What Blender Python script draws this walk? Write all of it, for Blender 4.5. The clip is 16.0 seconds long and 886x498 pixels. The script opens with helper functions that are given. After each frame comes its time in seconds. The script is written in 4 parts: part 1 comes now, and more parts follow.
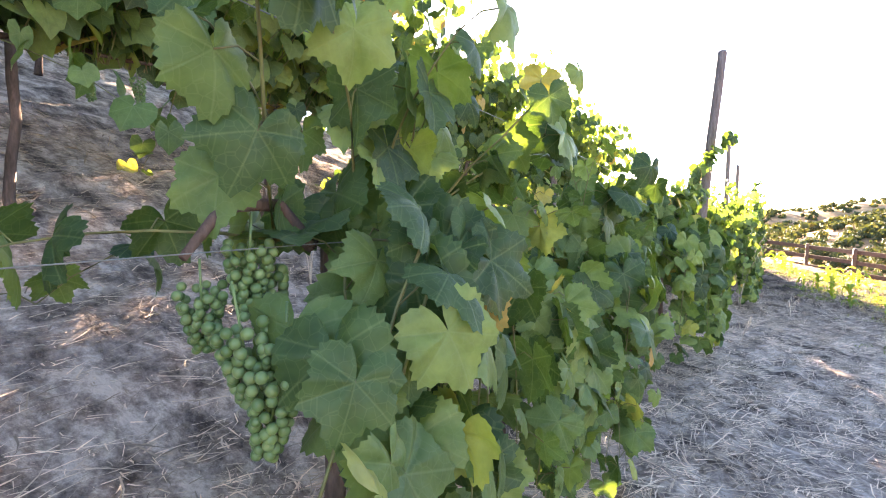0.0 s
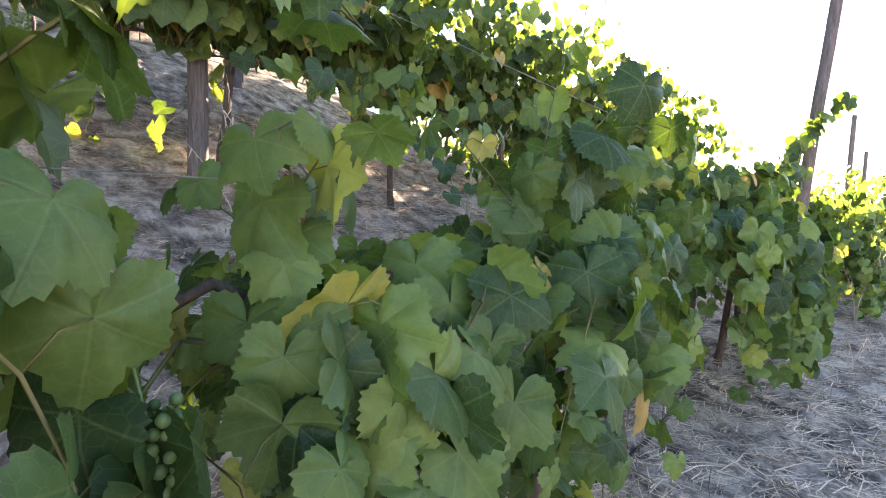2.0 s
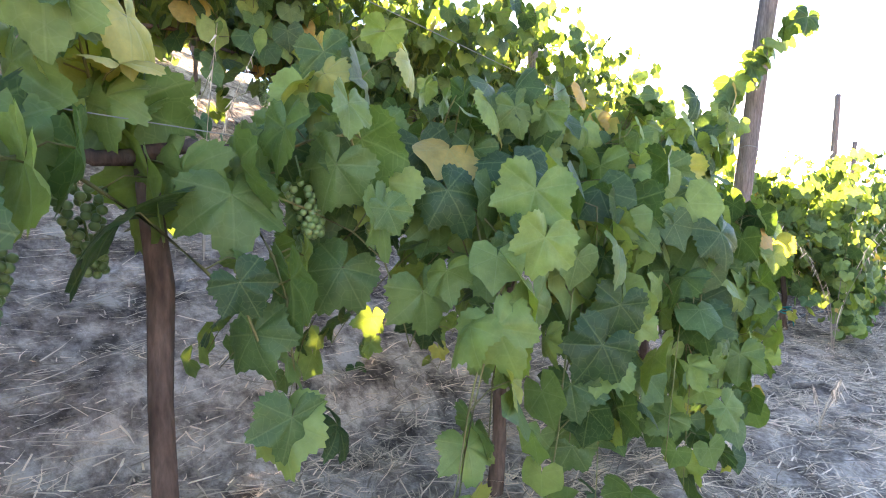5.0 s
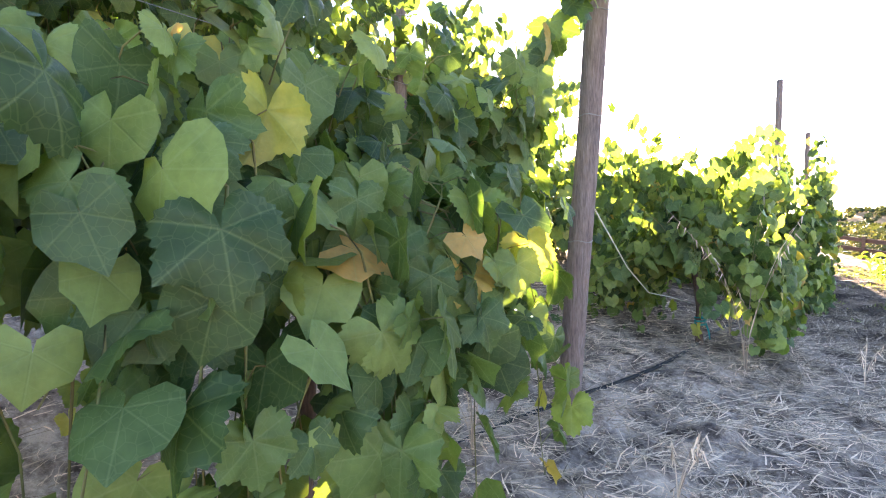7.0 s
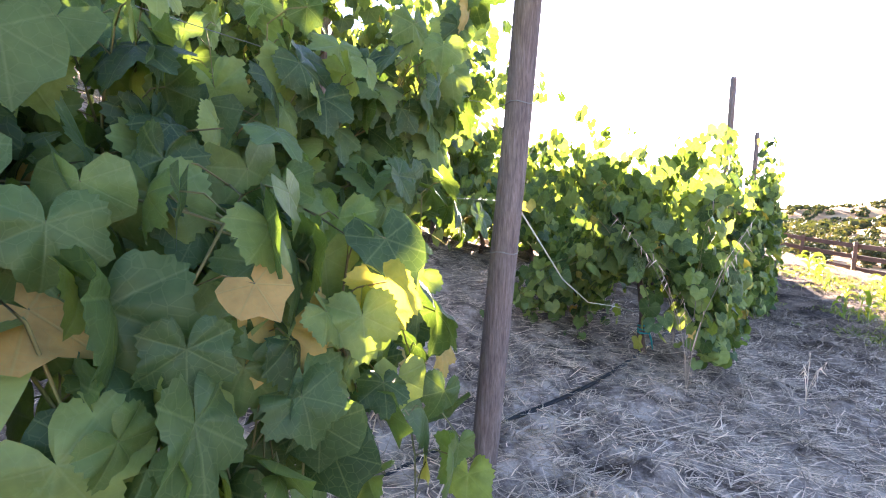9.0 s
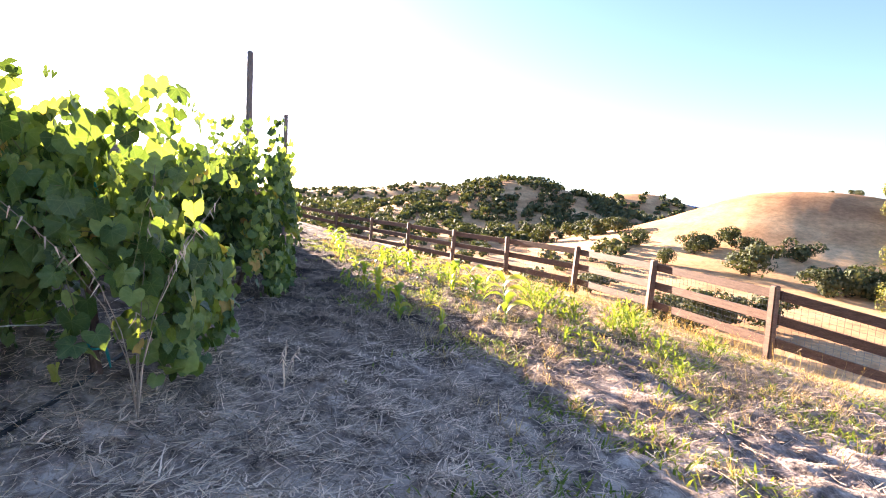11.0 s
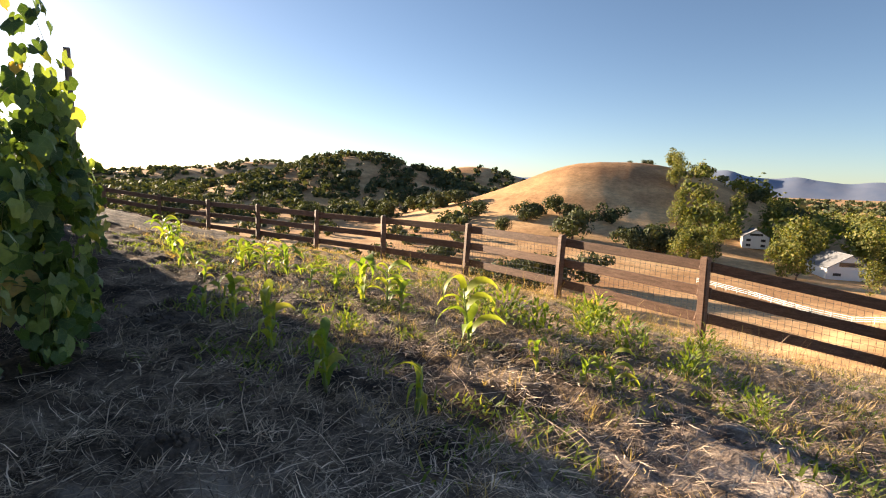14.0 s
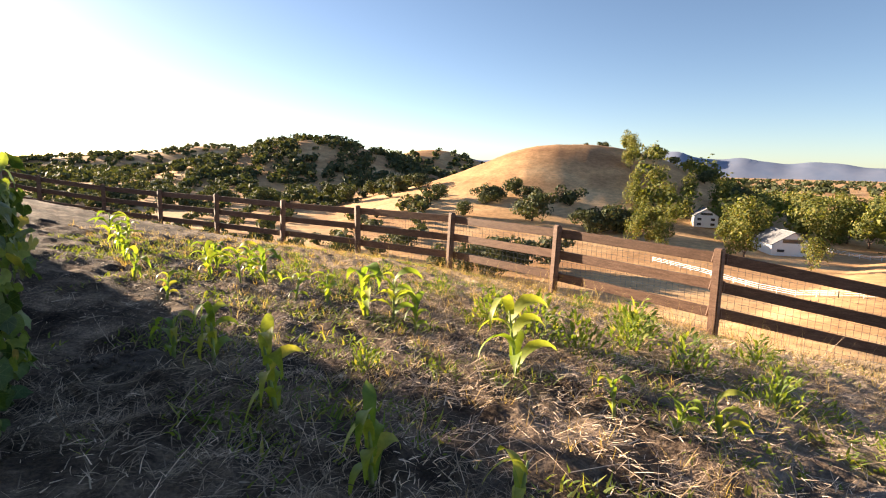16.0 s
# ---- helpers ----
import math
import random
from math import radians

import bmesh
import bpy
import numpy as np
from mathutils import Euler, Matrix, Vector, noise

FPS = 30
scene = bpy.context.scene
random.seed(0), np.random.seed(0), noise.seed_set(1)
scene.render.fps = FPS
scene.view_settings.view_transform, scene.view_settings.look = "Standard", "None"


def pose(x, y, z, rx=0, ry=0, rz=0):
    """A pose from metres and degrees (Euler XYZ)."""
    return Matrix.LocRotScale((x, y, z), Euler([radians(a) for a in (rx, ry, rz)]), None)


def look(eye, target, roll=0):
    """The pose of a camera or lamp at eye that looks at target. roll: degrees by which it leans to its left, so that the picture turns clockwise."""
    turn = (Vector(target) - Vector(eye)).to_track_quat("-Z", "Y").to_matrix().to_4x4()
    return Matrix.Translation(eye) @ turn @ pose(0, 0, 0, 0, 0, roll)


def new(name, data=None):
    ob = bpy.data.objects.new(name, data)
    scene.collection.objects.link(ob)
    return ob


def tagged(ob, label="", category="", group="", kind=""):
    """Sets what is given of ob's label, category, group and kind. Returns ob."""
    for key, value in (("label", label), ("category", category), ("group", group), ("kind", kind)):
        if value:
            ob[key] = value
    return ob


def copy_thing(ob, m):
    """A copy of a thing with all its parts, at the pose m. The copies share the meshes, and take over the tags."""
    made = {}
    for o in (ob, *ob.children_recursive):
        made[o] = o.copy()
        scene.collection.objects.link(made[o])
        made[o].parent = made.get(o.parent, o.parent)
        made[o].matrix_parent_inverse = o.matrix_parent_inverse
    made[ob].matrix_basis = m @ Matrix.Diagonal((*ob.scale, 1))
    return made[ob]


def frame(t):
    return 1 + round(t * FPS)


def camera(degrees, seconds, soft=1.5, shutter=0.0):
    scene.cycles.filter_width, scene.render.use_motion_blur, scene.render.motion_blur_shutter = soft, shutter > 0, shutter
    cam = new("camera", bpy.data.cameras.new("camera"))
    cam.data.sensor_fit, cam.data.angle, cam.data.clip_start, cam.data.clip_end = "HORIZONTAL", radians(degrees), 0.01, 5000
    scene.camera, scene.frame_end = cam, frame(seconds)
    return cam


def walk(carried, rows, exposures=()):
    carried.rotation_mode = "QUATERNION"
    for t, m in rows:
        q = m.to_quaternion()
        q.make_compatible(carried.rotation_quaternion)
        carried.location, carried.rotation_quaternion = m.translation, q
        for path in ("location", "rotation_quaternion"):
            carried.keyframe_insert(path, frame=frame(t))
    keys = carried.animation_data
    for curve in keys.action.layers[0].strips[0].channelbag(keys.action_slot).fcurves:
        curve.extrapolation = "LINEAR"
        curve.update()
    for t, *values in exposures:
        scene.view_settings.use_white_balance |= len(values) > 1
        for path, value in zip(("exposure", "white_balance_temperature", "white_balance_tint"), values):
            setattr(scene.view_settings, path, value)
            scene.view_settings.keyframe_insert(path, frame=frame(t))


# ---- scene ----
cam = camera(82.0, 16.0, soft=1.1)

# seconds, x, y, z, pitch, roll, yaw
PATH = [
    (0.0, -0.278, -5.926, 0.016, -4.22, -0.99, 23.56),
    (0.5, -0.164, -5.664, 0.077, -4.67, 0.17, 22.07),
    (1.0, -0.180, -5.443, -0.011, -4.53, -0.42, 29.10),
    (1.5, -0.171, -5.256, -0.044, -5.19, -1.85, 31.71),
    (2.0, -0.079, -5.036, -0.064, -5.15, -1.77, 33.42),
    (2.5, 0.090, -4.759, -0.051, -4.88, -1.57, 34.11),
    (3.0, 0.194, -4.433, -0.083, -4.12, 0.17, 30.66),
    (3.5, 0.192, -4.133, -0.085, -4.03, 0.11, 31.49),
    (6.0, 0.309, -2.742, -0.230, -4.52, -1.66, 33.53),
    (6.5, 0.532, -2.445, -0.223, -3.39, 0.79, 32.16),
    (7.0, 0.647, -2.186, -0.210, -3.57, 0.23, 31.48),
    (7.5, 0.679, -2.026, -0.243, -3.60, 0.22, 30.04),
    (8.0, 0.628, -1.884, -0.224, -3.68, -0.17, 31.43),
    (10.5, 0.932, -1.540, -0.066, -6.81, -4.26, -3.19),
    (11.0, 1.129, -1.097, -0.123, -5.62, -3.47, -19.01),
    (11.5, 1.156, -0.670, -0.170, -5.62, -3.07, -25.85),
    (12.0, 1.202, -0.262, -0.146, -5.48, -2.61, -31.26),
    (12.5, 1.224, 0.249, -0.228, -5.53, -2.85, -29.57),
    (13.0, 1.224, 0.636, -0.227, -5.42, -2.53, -32.39),
    (13.5, 1.260, 0.959, -0.257, -5.27, -1.57, -38.71),
    (14.0, 1.321, 1.329, -0.230, -7.46, -1.87, -36.60),
    (14.5, 1.358, 1.614, -0.244, -7.35, -1.47, -42.03),
    (15.0, 1.371, 1.935, -0.222, -9.13, -0.57, -46.06),
    (15.5, 1.418, 2.200, -0.181, -9.28, -1.07, -42.51),
    (16.0, 1.445, 2.350, -0.168, -9.16, -1.33, -41.19),
]
EXPOSURE = [(0.0, 4.45, 7100, 22), (1.0, 4.1, 7100, 21), (2.0, 4.25, 7100, 20), (3.5, 4.35, 7100, 20), (6.0, 4.75, 6900, 20), (7.5, 4.3, 6800, 22), (8.0, 4.3, 6700, 24), (10.5, 3.95, 6300, 26), (11.0, 3.3, 6300, 24), (12.0, 2.8, 6300, 18), (13.0, 2.3, 6400, 16), (13.5, 2.02, 6800, 13), (14.2, 2.05, 6800, 13), (15.0, 2.2, 6900, 15), (16.0, 2.25, 6900, 15)]
walk(cam, [(t, pose(x, y, z, 90 + p, r, w)) for t, x, y, z, p, r, w in PATH], EXPOSURE)

# ---- light ----
SUN_EL, SUN_AZ = 11.0, -15.4  # degrees above the horizon; degrees to the right of +y
world = bpy.data.worlds.new("evening_sky")
scene.world = world
world.use_nodes = True
sky = world.node_tree.nodes.new("ShaderNodeTexSky")
sky.sky_type, sky.sun_disc = "NISHITA", False
sky.sun_elevation, sky.sun_rotation = radians(SUN_EL), radians(SUN_AZ)
sky.air_density, sky.dust_density, sky.ozone_density = 0.7, 0.3, 1.7
world.node_tree.links.new(sky.outputs[0], world.node_tree.nodes["Background"].inputs[0])
world.node_tree.nodes["Background"].inputs[1].default_value = 0.048
sun = new("sun", bpy.data.lights.new("sun", "SUN"))
sun.data.energy, sun.data.angle, sun.data.color = 5.0, radians(0.6), (1.0, 0.84, 0.62)
SUN_DIR = Vector((math.sin(radians(SUN_AZ)) * math.cos(radians(SUN_EL)), math.cos(radians(SUN_AZ)) * math.cos(radians(SUN_EL)), math.sin(radians(SUN_EL))))
sun.matrix_world = look(SUN_DIR * 200, (0, 0, 0))


# ---- materials ----
def material(name, rough=0.7, spec=0.3, metal=0.0):
    m = bpy.data.materials.new(name)
    m.use_nodes = True
    b = m.node_tree.nodes["Principled BSDF"]
    b.inputs["Roughness"].default_value = rough
    b.inputs["Specular IOR Level"].default_value = spec
    b.inputs["Metallic"].default_value = metal
    return m, m.node_tree, b


def node(tree, kind, **values):
    n = tree.nodes.new(kind)
    for key, value in values.items():
        n.inputs[int(key[1:]) if key[0] == "i" and key[1:].isdigit() else key].default_value = value
    return n


def math_node(tree, op, a, b=None):
    n = tree.nodes.new("ShaderNodeMath")
    n.operation = op
    for i, v in enumerate((a, b)):
        if v is None:
            continue
        if isinstance(v, (int, float)):
            n.inputs[i].default_value = v
        else:
            tree.links.new(v, n.inputs[i])
    return n.outputs[0]


def mix(tree, fac, a, b, blend="MIX"):
    n = tree.nodes.new("ShaderNodeMix")
    n.data_type, n.blend_type = "RGBA", blend
    for i, v in ((0, fac), (6, a), (7, b)):
        if isinstance(v, (int, float)):
            n.inputs[i].default_value = v
        elif isinstance(v, tuple):
            n.inputs[i].default_value = (*v, 1)
        else:
            tree.links.new(v, n.inputs[i])
    return n.outputs[2]


def ramp(tree, fac, stops):
    n = tree.nodes.new("ShaderNodeValToRGB")
    e = n.color_ramp.elements
    while len(e) < len(stops):
        e.new(0.5)
    for el, (p, c) in zip(e, stops):
        el.position, el.color = p, (*c, 1)
    tree.links.new(fac, n.inputs[0])
    return n.outputs[0]


def noise_at(tree, scale, detail=4.0, stretch=None, world_space=False, rough=0.6):
    n = node(tree, "ShaderNodeTexNoise", Scale=scale, Detail=detail, Roughness=rough)
    if world_space:
        src = tree.nodes.new("ShaderNodeNewGeometry").outputs["Position"]
    else:
        src = tree.nodes.new("ShaderNodeTexCoord").outputs["Object"]
    if stretch:
        mp = tree.nodes.new("ShaderNodeMapping")
        mp.inputs["Scale"].default_value = stretch
        tree.links.new(src, mp.inputs[0])
        src = mp.outputs[0]
    tree.links.new(src, n.inputs["Vector"])
    return n.outputs[0]


def add_bump(tree, b, height, strength, distance):
    n = node(tree, "ShaderNodeBump", Strength=strength, Distance=distance)
    tree.links.new(height, n.inputs["Height"])
    tree.links.new(n.outputs[0], b.inputs["Normal"])


def random_of(tree):
    """One random number for each separate object and for each loose piece of a joined mesh."""
    a = tree.nodes.new("ShaderNodeObjectInfo").outputs["Random"]
    b = tree.nodes.new("ShaderNodeNewGeometry").outputs["Random Per Island"]
    return math_node(tree, "FRACT", math_node(tree, "ADD", a, math_node(tree, "MULTIPLY", b, 3.7)))


def leaf_material(name, stops, trans, veins=True, rough=0.5):
    m, t, b = material(name, rough, 0.3)
    r = random_of(t)
    col = ramp(t, r, stops)
    col = mix(t, 0.55, col, ramp(t, noise_at(t, 28, 3, world_space=True), [(0.3, (0.55, 0.6, 0.5)), (0.7, (1.25, 1.2, 1.15))]), "MULTIPLY")
    if veins:
        uv = t.nodes.new("ShaderNodeUVMap")
        uv.uv_map = "leaf"
        sep = t.nodes.new("ShaderNodeSeparateXYZ")
        t.links.new(uv.outputs[0], sep.inputs[0])
        ax, y = math_node(t, "ABSOLUTE", sep.outputs[0]), sep.outputs[1]
        near = None
        for deg in (0, 58, 112):
            s, c = math.sin(radians(deg)), math.cos(radians(deg))
            side = math_node(t, "ABSOLUTE", math_node(t, "SUBTRACT", math_node(t, "MULTIPLY", ax, c), math_node(t, "MULTIPLY", y, s)))
            ahead = math_node(t, "ADD", math_node(t, "MULTIPLY", ax, s), math_node(t, "MULTIPLY", y, c))
            d = math_node(t, "ADD", side, math_node(t, "MULTIPLY", math_node(t, "LESS_THAN", ahead, 0.0), 1.0))
            near = d if near is None else math_node(t, "MINIMUM", near, d)
        mr = node(t, "ShaderNodeMapRange", i1=0.022, i2=0.004, i3=0.0, i4=0.2)
        t.links.new(near, mr.inputs[0])
        vor = t.nodes.new("ShaderNodeTexVoronoi")
        vor.feature = "DISTANCE_TO_EDGE"
        vor.inputs["Scale"].default_value = 6.5
        t.links.new(uv.outputs[0], vor.inputs["Vector"])
        fine = math_node(t, "MULTIPLY", math_node(t, "LESS_THAN", vor.outputs["Distance"], 0.03), 0.1)
        vein = math_node(t, "ADD", mr.outputs[0], fine)
        col = mix(t, vein, col, (0.3, 0.37, 0.17))
        add_bump(t, b, math_node(t, "SUBTRACT", math_node(t, "MULTIPLY", noise_at(t, 55, 2, world_space=True), 0.6), vein), 0.5, 0.005)
    t.links.new(col, b.inputs["Base Color"])
    tr = t.nodes.new("ShaderNodeBsdfTranslucent")
    t.links.new(mix(t, 1.0, col, (1.7, 1.6, 0.5), "MULTIPLY"), tr.inputs[0])
    sh = node(t, "ShaderNodeMixShader", i0=trans)
    t.links.new(b.outputs[0], sh.inputs[1])
    t.links.new(tr.outputs[0], sh.inputs[2])
    t.links.new(sh.outputs[0], t.nodes["Material Output"].inputs[0])
    return m


VINE_LEAF = leaf_material("vine_leaf", [(0.0, (0.035, 0.07, 0.026)), (0.3, (0.078, 0.132, 0.046)), (0.65, (0.145, 0.215, 0.068)), (0.955, (0.26, 0.33, 0.1)), (0.98, (0.44, 0.4, 0.12)), (1.0, (0.5, 0.3, 0.11))], 0.35, True, 0.45)
CORN_LEAF = leaf_material("corn_leaf", [(0.0, (0.15, 0.24, 0.05)), (0.6, (0.24, 0.32, 0.06)), (1.0, (0.38, 0.38, 0.09))], 0.45, False)
WEED_LEAF = leaf_material("weed_leaf", [(0.0, (0.09, 0.14, 0.03)), (0.7, (0.19, 0.25, 0.055)), (1.0, (0.36, 0.34, 0.1))], 0.4, False, 0.7)
OAK_LEAF = leaf_material("oak_foliage", [(0.0, (0.045, 0.06, 0.03)), (0.6, (0.08, 0.095, 0.045)), (1.0, (0.14, 0.135, 0.065))], 0.15, False, 0.8)
PALE_LEAF = leaf_material("poplar_foliage", [(0.0, (0.08, 0.1, 0.03)), (0.6, (0.16, 0.175, 0.05)), (1.0, (0.3, 0.25, 0.09))], 0.3, False, 0.8)


def plain(name, stops, scale, rough=0.8, stretch=None, bump=0.0, distance=0.01, spec=0.25, by_piece=0.0, world_space=False, fine=0.0):
    m, t, b = material(name, rough, spec)
    n = noise_at(t, scale, 6, stretch, world_space)
    col = ramp(t, n, stops)
    if fine:
        col = mix(t, 0.6, col, ramp(t, noise_at(t, fine, 3, stretch, world_space), [(0.35, (0.5, 0.5, 0.5)), (0.68, (1.35, 1.35, 1.35))]), "MULTIPLY")
    if by_piece:
        col = mix(t, by_piece, col, ramp(t, random_of(t), [(0, (0.28, 0.26, 0.25)), (1, (1.6, 1.55, 1.5))]), "MULTIPLY")
    t.links.new(col, b.inputs["Base Color"])
    if bump:
        add_bump(t, b, n, bump, distance)
    return m


STRAW = plain("dry_straw", [(0.3, (0.5, 0.385, 0.285)), (0.7, (0.8, 0.64, 0.49))], 3, 0.7, by_piece=0.95, world_space=True)
# Greyer, darker straw: the strip's shade is put into this colour.
MULCH = plain("shade_grey_mulch", [(0.3, (0.2, 0.145, 0.105)), (0.7, (0.52, 0.4, 0.3))], 3, 0.8, by_piece=1.0, world_space=True)
DRY_GRASS = leaf_material("golden_dry_grass", [(0.0, (0.26, 0.17, 0.09)), (0.5, (0.5, 0.35, 0.19)), (1.0, (0.74, 0.56, 0.34))], 0.3, False, 0.7)
POST_WOOD = plain("weathered_post_wood", [(0.3, (0.13, 0.095, 0.085)), (0.7, (0.27, 0.21, 0.19))], 6, 0.85, (14, 14, 1.2), 0.6, 0.01, fine=22)
FENCE_WOOD = plain("brown_stained_wood", [(0.3, (0.115, 0.064, 0.043)), (0.72, (0.22, 0.13, 0.09))], 5, 0.6, (1, 1, 6), 0.4, 0.006, by_piece=0.3, fine=30, world_space=True)
BARK = plain("vine_bark", [(0.3, (0.07, 0.045, 0.035)), (0.7, (0.2, 0.13, 0.1))], 20, 0.9, (1, 1, 0.25), 0.9, 0.015, fine=90)
CANE = plain("young_cane", [(0.35, (0.17, 0.13, 0.05)), (0.65, (0.22, 0.22, 0.08))], 14, 0.6)
TENDRIL = plain("green_tendril", [(0.3, (0.2, 0.27, 0.08)), (0.7, (0.28, 0.33, 0.11))], 9, 0.5)
WIRE = plain("galvanised_wire", [(0.3, (0.14, 0.135, 0.125)), (0.7, (0.24, 0.235, 0.22))], 20, 0.45, spec=0.6)
HOSE = plain("black_drip_hose", [(0.3, (0.012, 0.012, 0.014)), (0.7, (0.03, 0.03, 0.033))], 15, 0.5)
TIE = plain("teal_plastic_tape", [(0.3, (0.0, 0.17, 0.17)), (0.7, (0.02, 0.26, 0.24))], 10, 0.4)
SOIL = plain("dug_dark_soil", [(0.3, (0.07, 0.052, 0.043)), (0.7, (0.17, 0.13, 0.105))], 14, 0.95, bump=0.8, distance=0.02, spec=0.1, world_space=True, fine=60)
TWINE = plain("pale_twine", [(0.3, (0.5, 0.47, 0.36)), (0.7, (0.66, 0.62, 0.5))], 40, 0.8)
WHITE = plain("white_paint", [(0.3, (0.72, 0.73, 0.74)), (0.7, (0.82, 0.82, 0.82))], 0.4, 0.6)
ROOF = plain("grey_shingle", [(0.3, (0.16, 0.16, 0.17)), (0.7, (0.26, 0.26, 0.27))], 1.5, 0.9, fine=6)
PANE = plain("dark_window_pane", [(0.3, (0.03, 0.035, 0.045)), (0.7, (0.06, 0.065, 0.075))], 1, 0.1, spec=0.6)
# Distance haze is put into the mountains' blue base colour.
MOUNTAIN = plain("haze_tinted_mountain", [(0.3, (0.19, 0.24, 0.35)), (0.7, (0.28, 0.31, 0.4))], 0.006, 1.0, spec=0.0, world_space=True)


def grape_material():
    m, t, b = material("green_grape", 0.35, 0.4)
    t.links.new(ramp(t, random_of(t), [(0, (0.1, 0.16, 0.05)), (1, (0.2, 0.27, 0.1))]), b.inputs["Base Color"])
    b.inputs["Subsurface Weight"].default_value = 0.15
    b.inputs["Subsurface Radius"].default_value = (0.004, 0.006, 0.002)
    return m


GRAPE = grape_material()


def ground_material():
    """Soil with trodden straw near the rows, brightened in colour towards the start; golden dry grass on the far hills.
    """
    m, t, b = material("dry_ground", 0.95, 0.1)
    near = ramp(t, noise_at(t, 2.2, 8, world_space=True, rough=0.7), [(0.36, (0.035, 0.025, 0.02)), (0.5, (0.12, 0.086, 0.066)), (0.66, (0.33, 0.245, 0.185))])
    near = mix(t, 0.7, near, ramp(t, noise_at(t, 45, 4, world_space=True), [(0.36, (0.45, 0.42, 0.4)), (0.66, (1.4, 1.35, 1.25))]), "MULTIPLY")
    chaff = ramp(t, noise_at(t, 9, 7, world_space=True, rough=0.75), [(0.34, (0.16, 0.11, 0.07)), (0.5, (0.46, 0.33, 0.21)), (0.64, (0.7, 0.54, 0.36))])
    at = t.nodes.new("ShaderNodeNewGeometry")
    px = t.nodes.new("ShaderNodeSeparateXYZ")
    t.links.new(at.outputs["Position"], px.inputs[0])
    by_fence = node(t, "ShaderNodeMapRange", i1=4.0, i2=8.5)
    t.links.new(math_node(t, "ADD", px.outputs[0], math_node(t, "MULTIPLY", math_node(t, "SUBTRACT", noise_at(t, 0.9, 5, world_space=True), 0.5), 7.0)), by_fence.inputs[0])
    near = mix(t, by_fence.outputs[0], near, chaff)
    # Paler towards low y: the brighter view there is put into the colour.
    brightened = ramp(t, noise_at(t, 6, 7, world_space=True, rough=0.75), [(0.38, (0.1, 0.075, 0.062)), (0.5, (0.34, 0.262, 0.215)), (0.6, (0.64, 0.52, 0.43))])
    by_start = node(t, "ShaderNodeMapRange", i1=3.6, i2=1.2)
    t.links.new(math_node(t, "ADD", px.outputs[1], math_node(t, "MULTIPLY", math_node(t, "SUBTRACT", noise_at(t, 1.4, 5, world_space=True), 0.5), 5.0)), by_start.inputs[0])
    near = mix(t, by_start.outputs[0], near, brightened)
    far = ramp(t, noise_at(t, 0.022, 8, world_space=True, rough=0.62), [(0.34, (0.42, 0.23, 0.12)), (0.5, (0.62, 0.37, 0.19)), (0.64, (0.78, 0.52, 0.29))])
    far = mix(t, 0.6, far, ramp(t, noise_at(t, 0.07, 6, (1.0, 0.45, 2.5), True), [(0.35, (0.76, 0.72, 0.68)), (0.66, (1.18, 1.17, 1.15))]), "MULTIPLY")
    far = mix(t, 0.5, far, ramp(t, noise_at(t, 0.45, 8, world_space=True, rough=0.75), [(0.36, (0.45, 0.42, 0.36)), (0.66, (1.4, 1.37, 1.33))]), "MULTIPLY")
    g = t.nodes.new("ShaderNodeNewGeometry")
    ln = t.nodes.new("ShaderNodeVectorMath")
    ln.operation = "LENGTH"
    t.links.new(g.outputs["Position"], ln.inputs[0])
    mr = node(t, "ShaderNodeMapRange", i1=24.0, i2=45.0)
    t.links.new(ln.outputs["Value"], mr.inputs[0])
    t.links.new(mix(t, mr.outputs[0], near, far), b.inputs["Base Color"])
    add_bump(t, b, noise_at(t, 30, 6, world_space=True), 0.8, 0.03)
    return m


GROUND = ground_material()


# ---- helpers for meshes ----
def mesh_object(name, bm, mat, parent=None, smooth=False):
    me = bpy.data.meshes.new(name)
    bm.to_mesh(me)
    bm.free()
    me.materials.append(mat)
    if smooth:
        me.polygons.foreach_set("use_smooth", [True] * len(me.polygons))
    ob = new(name, me)
    if parent:
        ob.parent = parent
    return ob


def part(name, bm, mat, parent, label="", smooth=False):
    return tagged(mesh_object(name, bm, mat, parent, smooth), label)


def array_mesh(name, verts, faces, mat, uvs=None, smooth=False):
    """A mesh from numpy arrays of vertices and equal-sided faces."""
    me = bpy.data.meshes.new(name)
    k, n = faces.shape[1], len(faces)
    me.vertices.add(len(verts))
    me.vertices.foreach_set("co", np.ascontiguousarray(verts, dtype=np.float32).ravel())
    me.loops.add(n * k)
    me.loops.foreach_set("vertex_index", faces.astype(np.int32).ravel())
    me.polygons.add(n)
    me.polygons.foreach_set("loop_start", np.arange(0, n * k, k, dtype=np.int32))
    me.polygons.foreach_set("loop_total", np.full(n, k, dtype=np.int32))
    if uvs is not None:
        layer = me.uv_layers.new(name="leaf")
        layer.data.foreach_set("uv", uvs[faces.ravel()].astype(np.float32).ravel())
    me.update(calc_edges=True)
    if smooth:
        me.polygons.foreach_set("use_smooth", np.ones(n, dtype=bool))
    me.materials.append(mat)
    return me


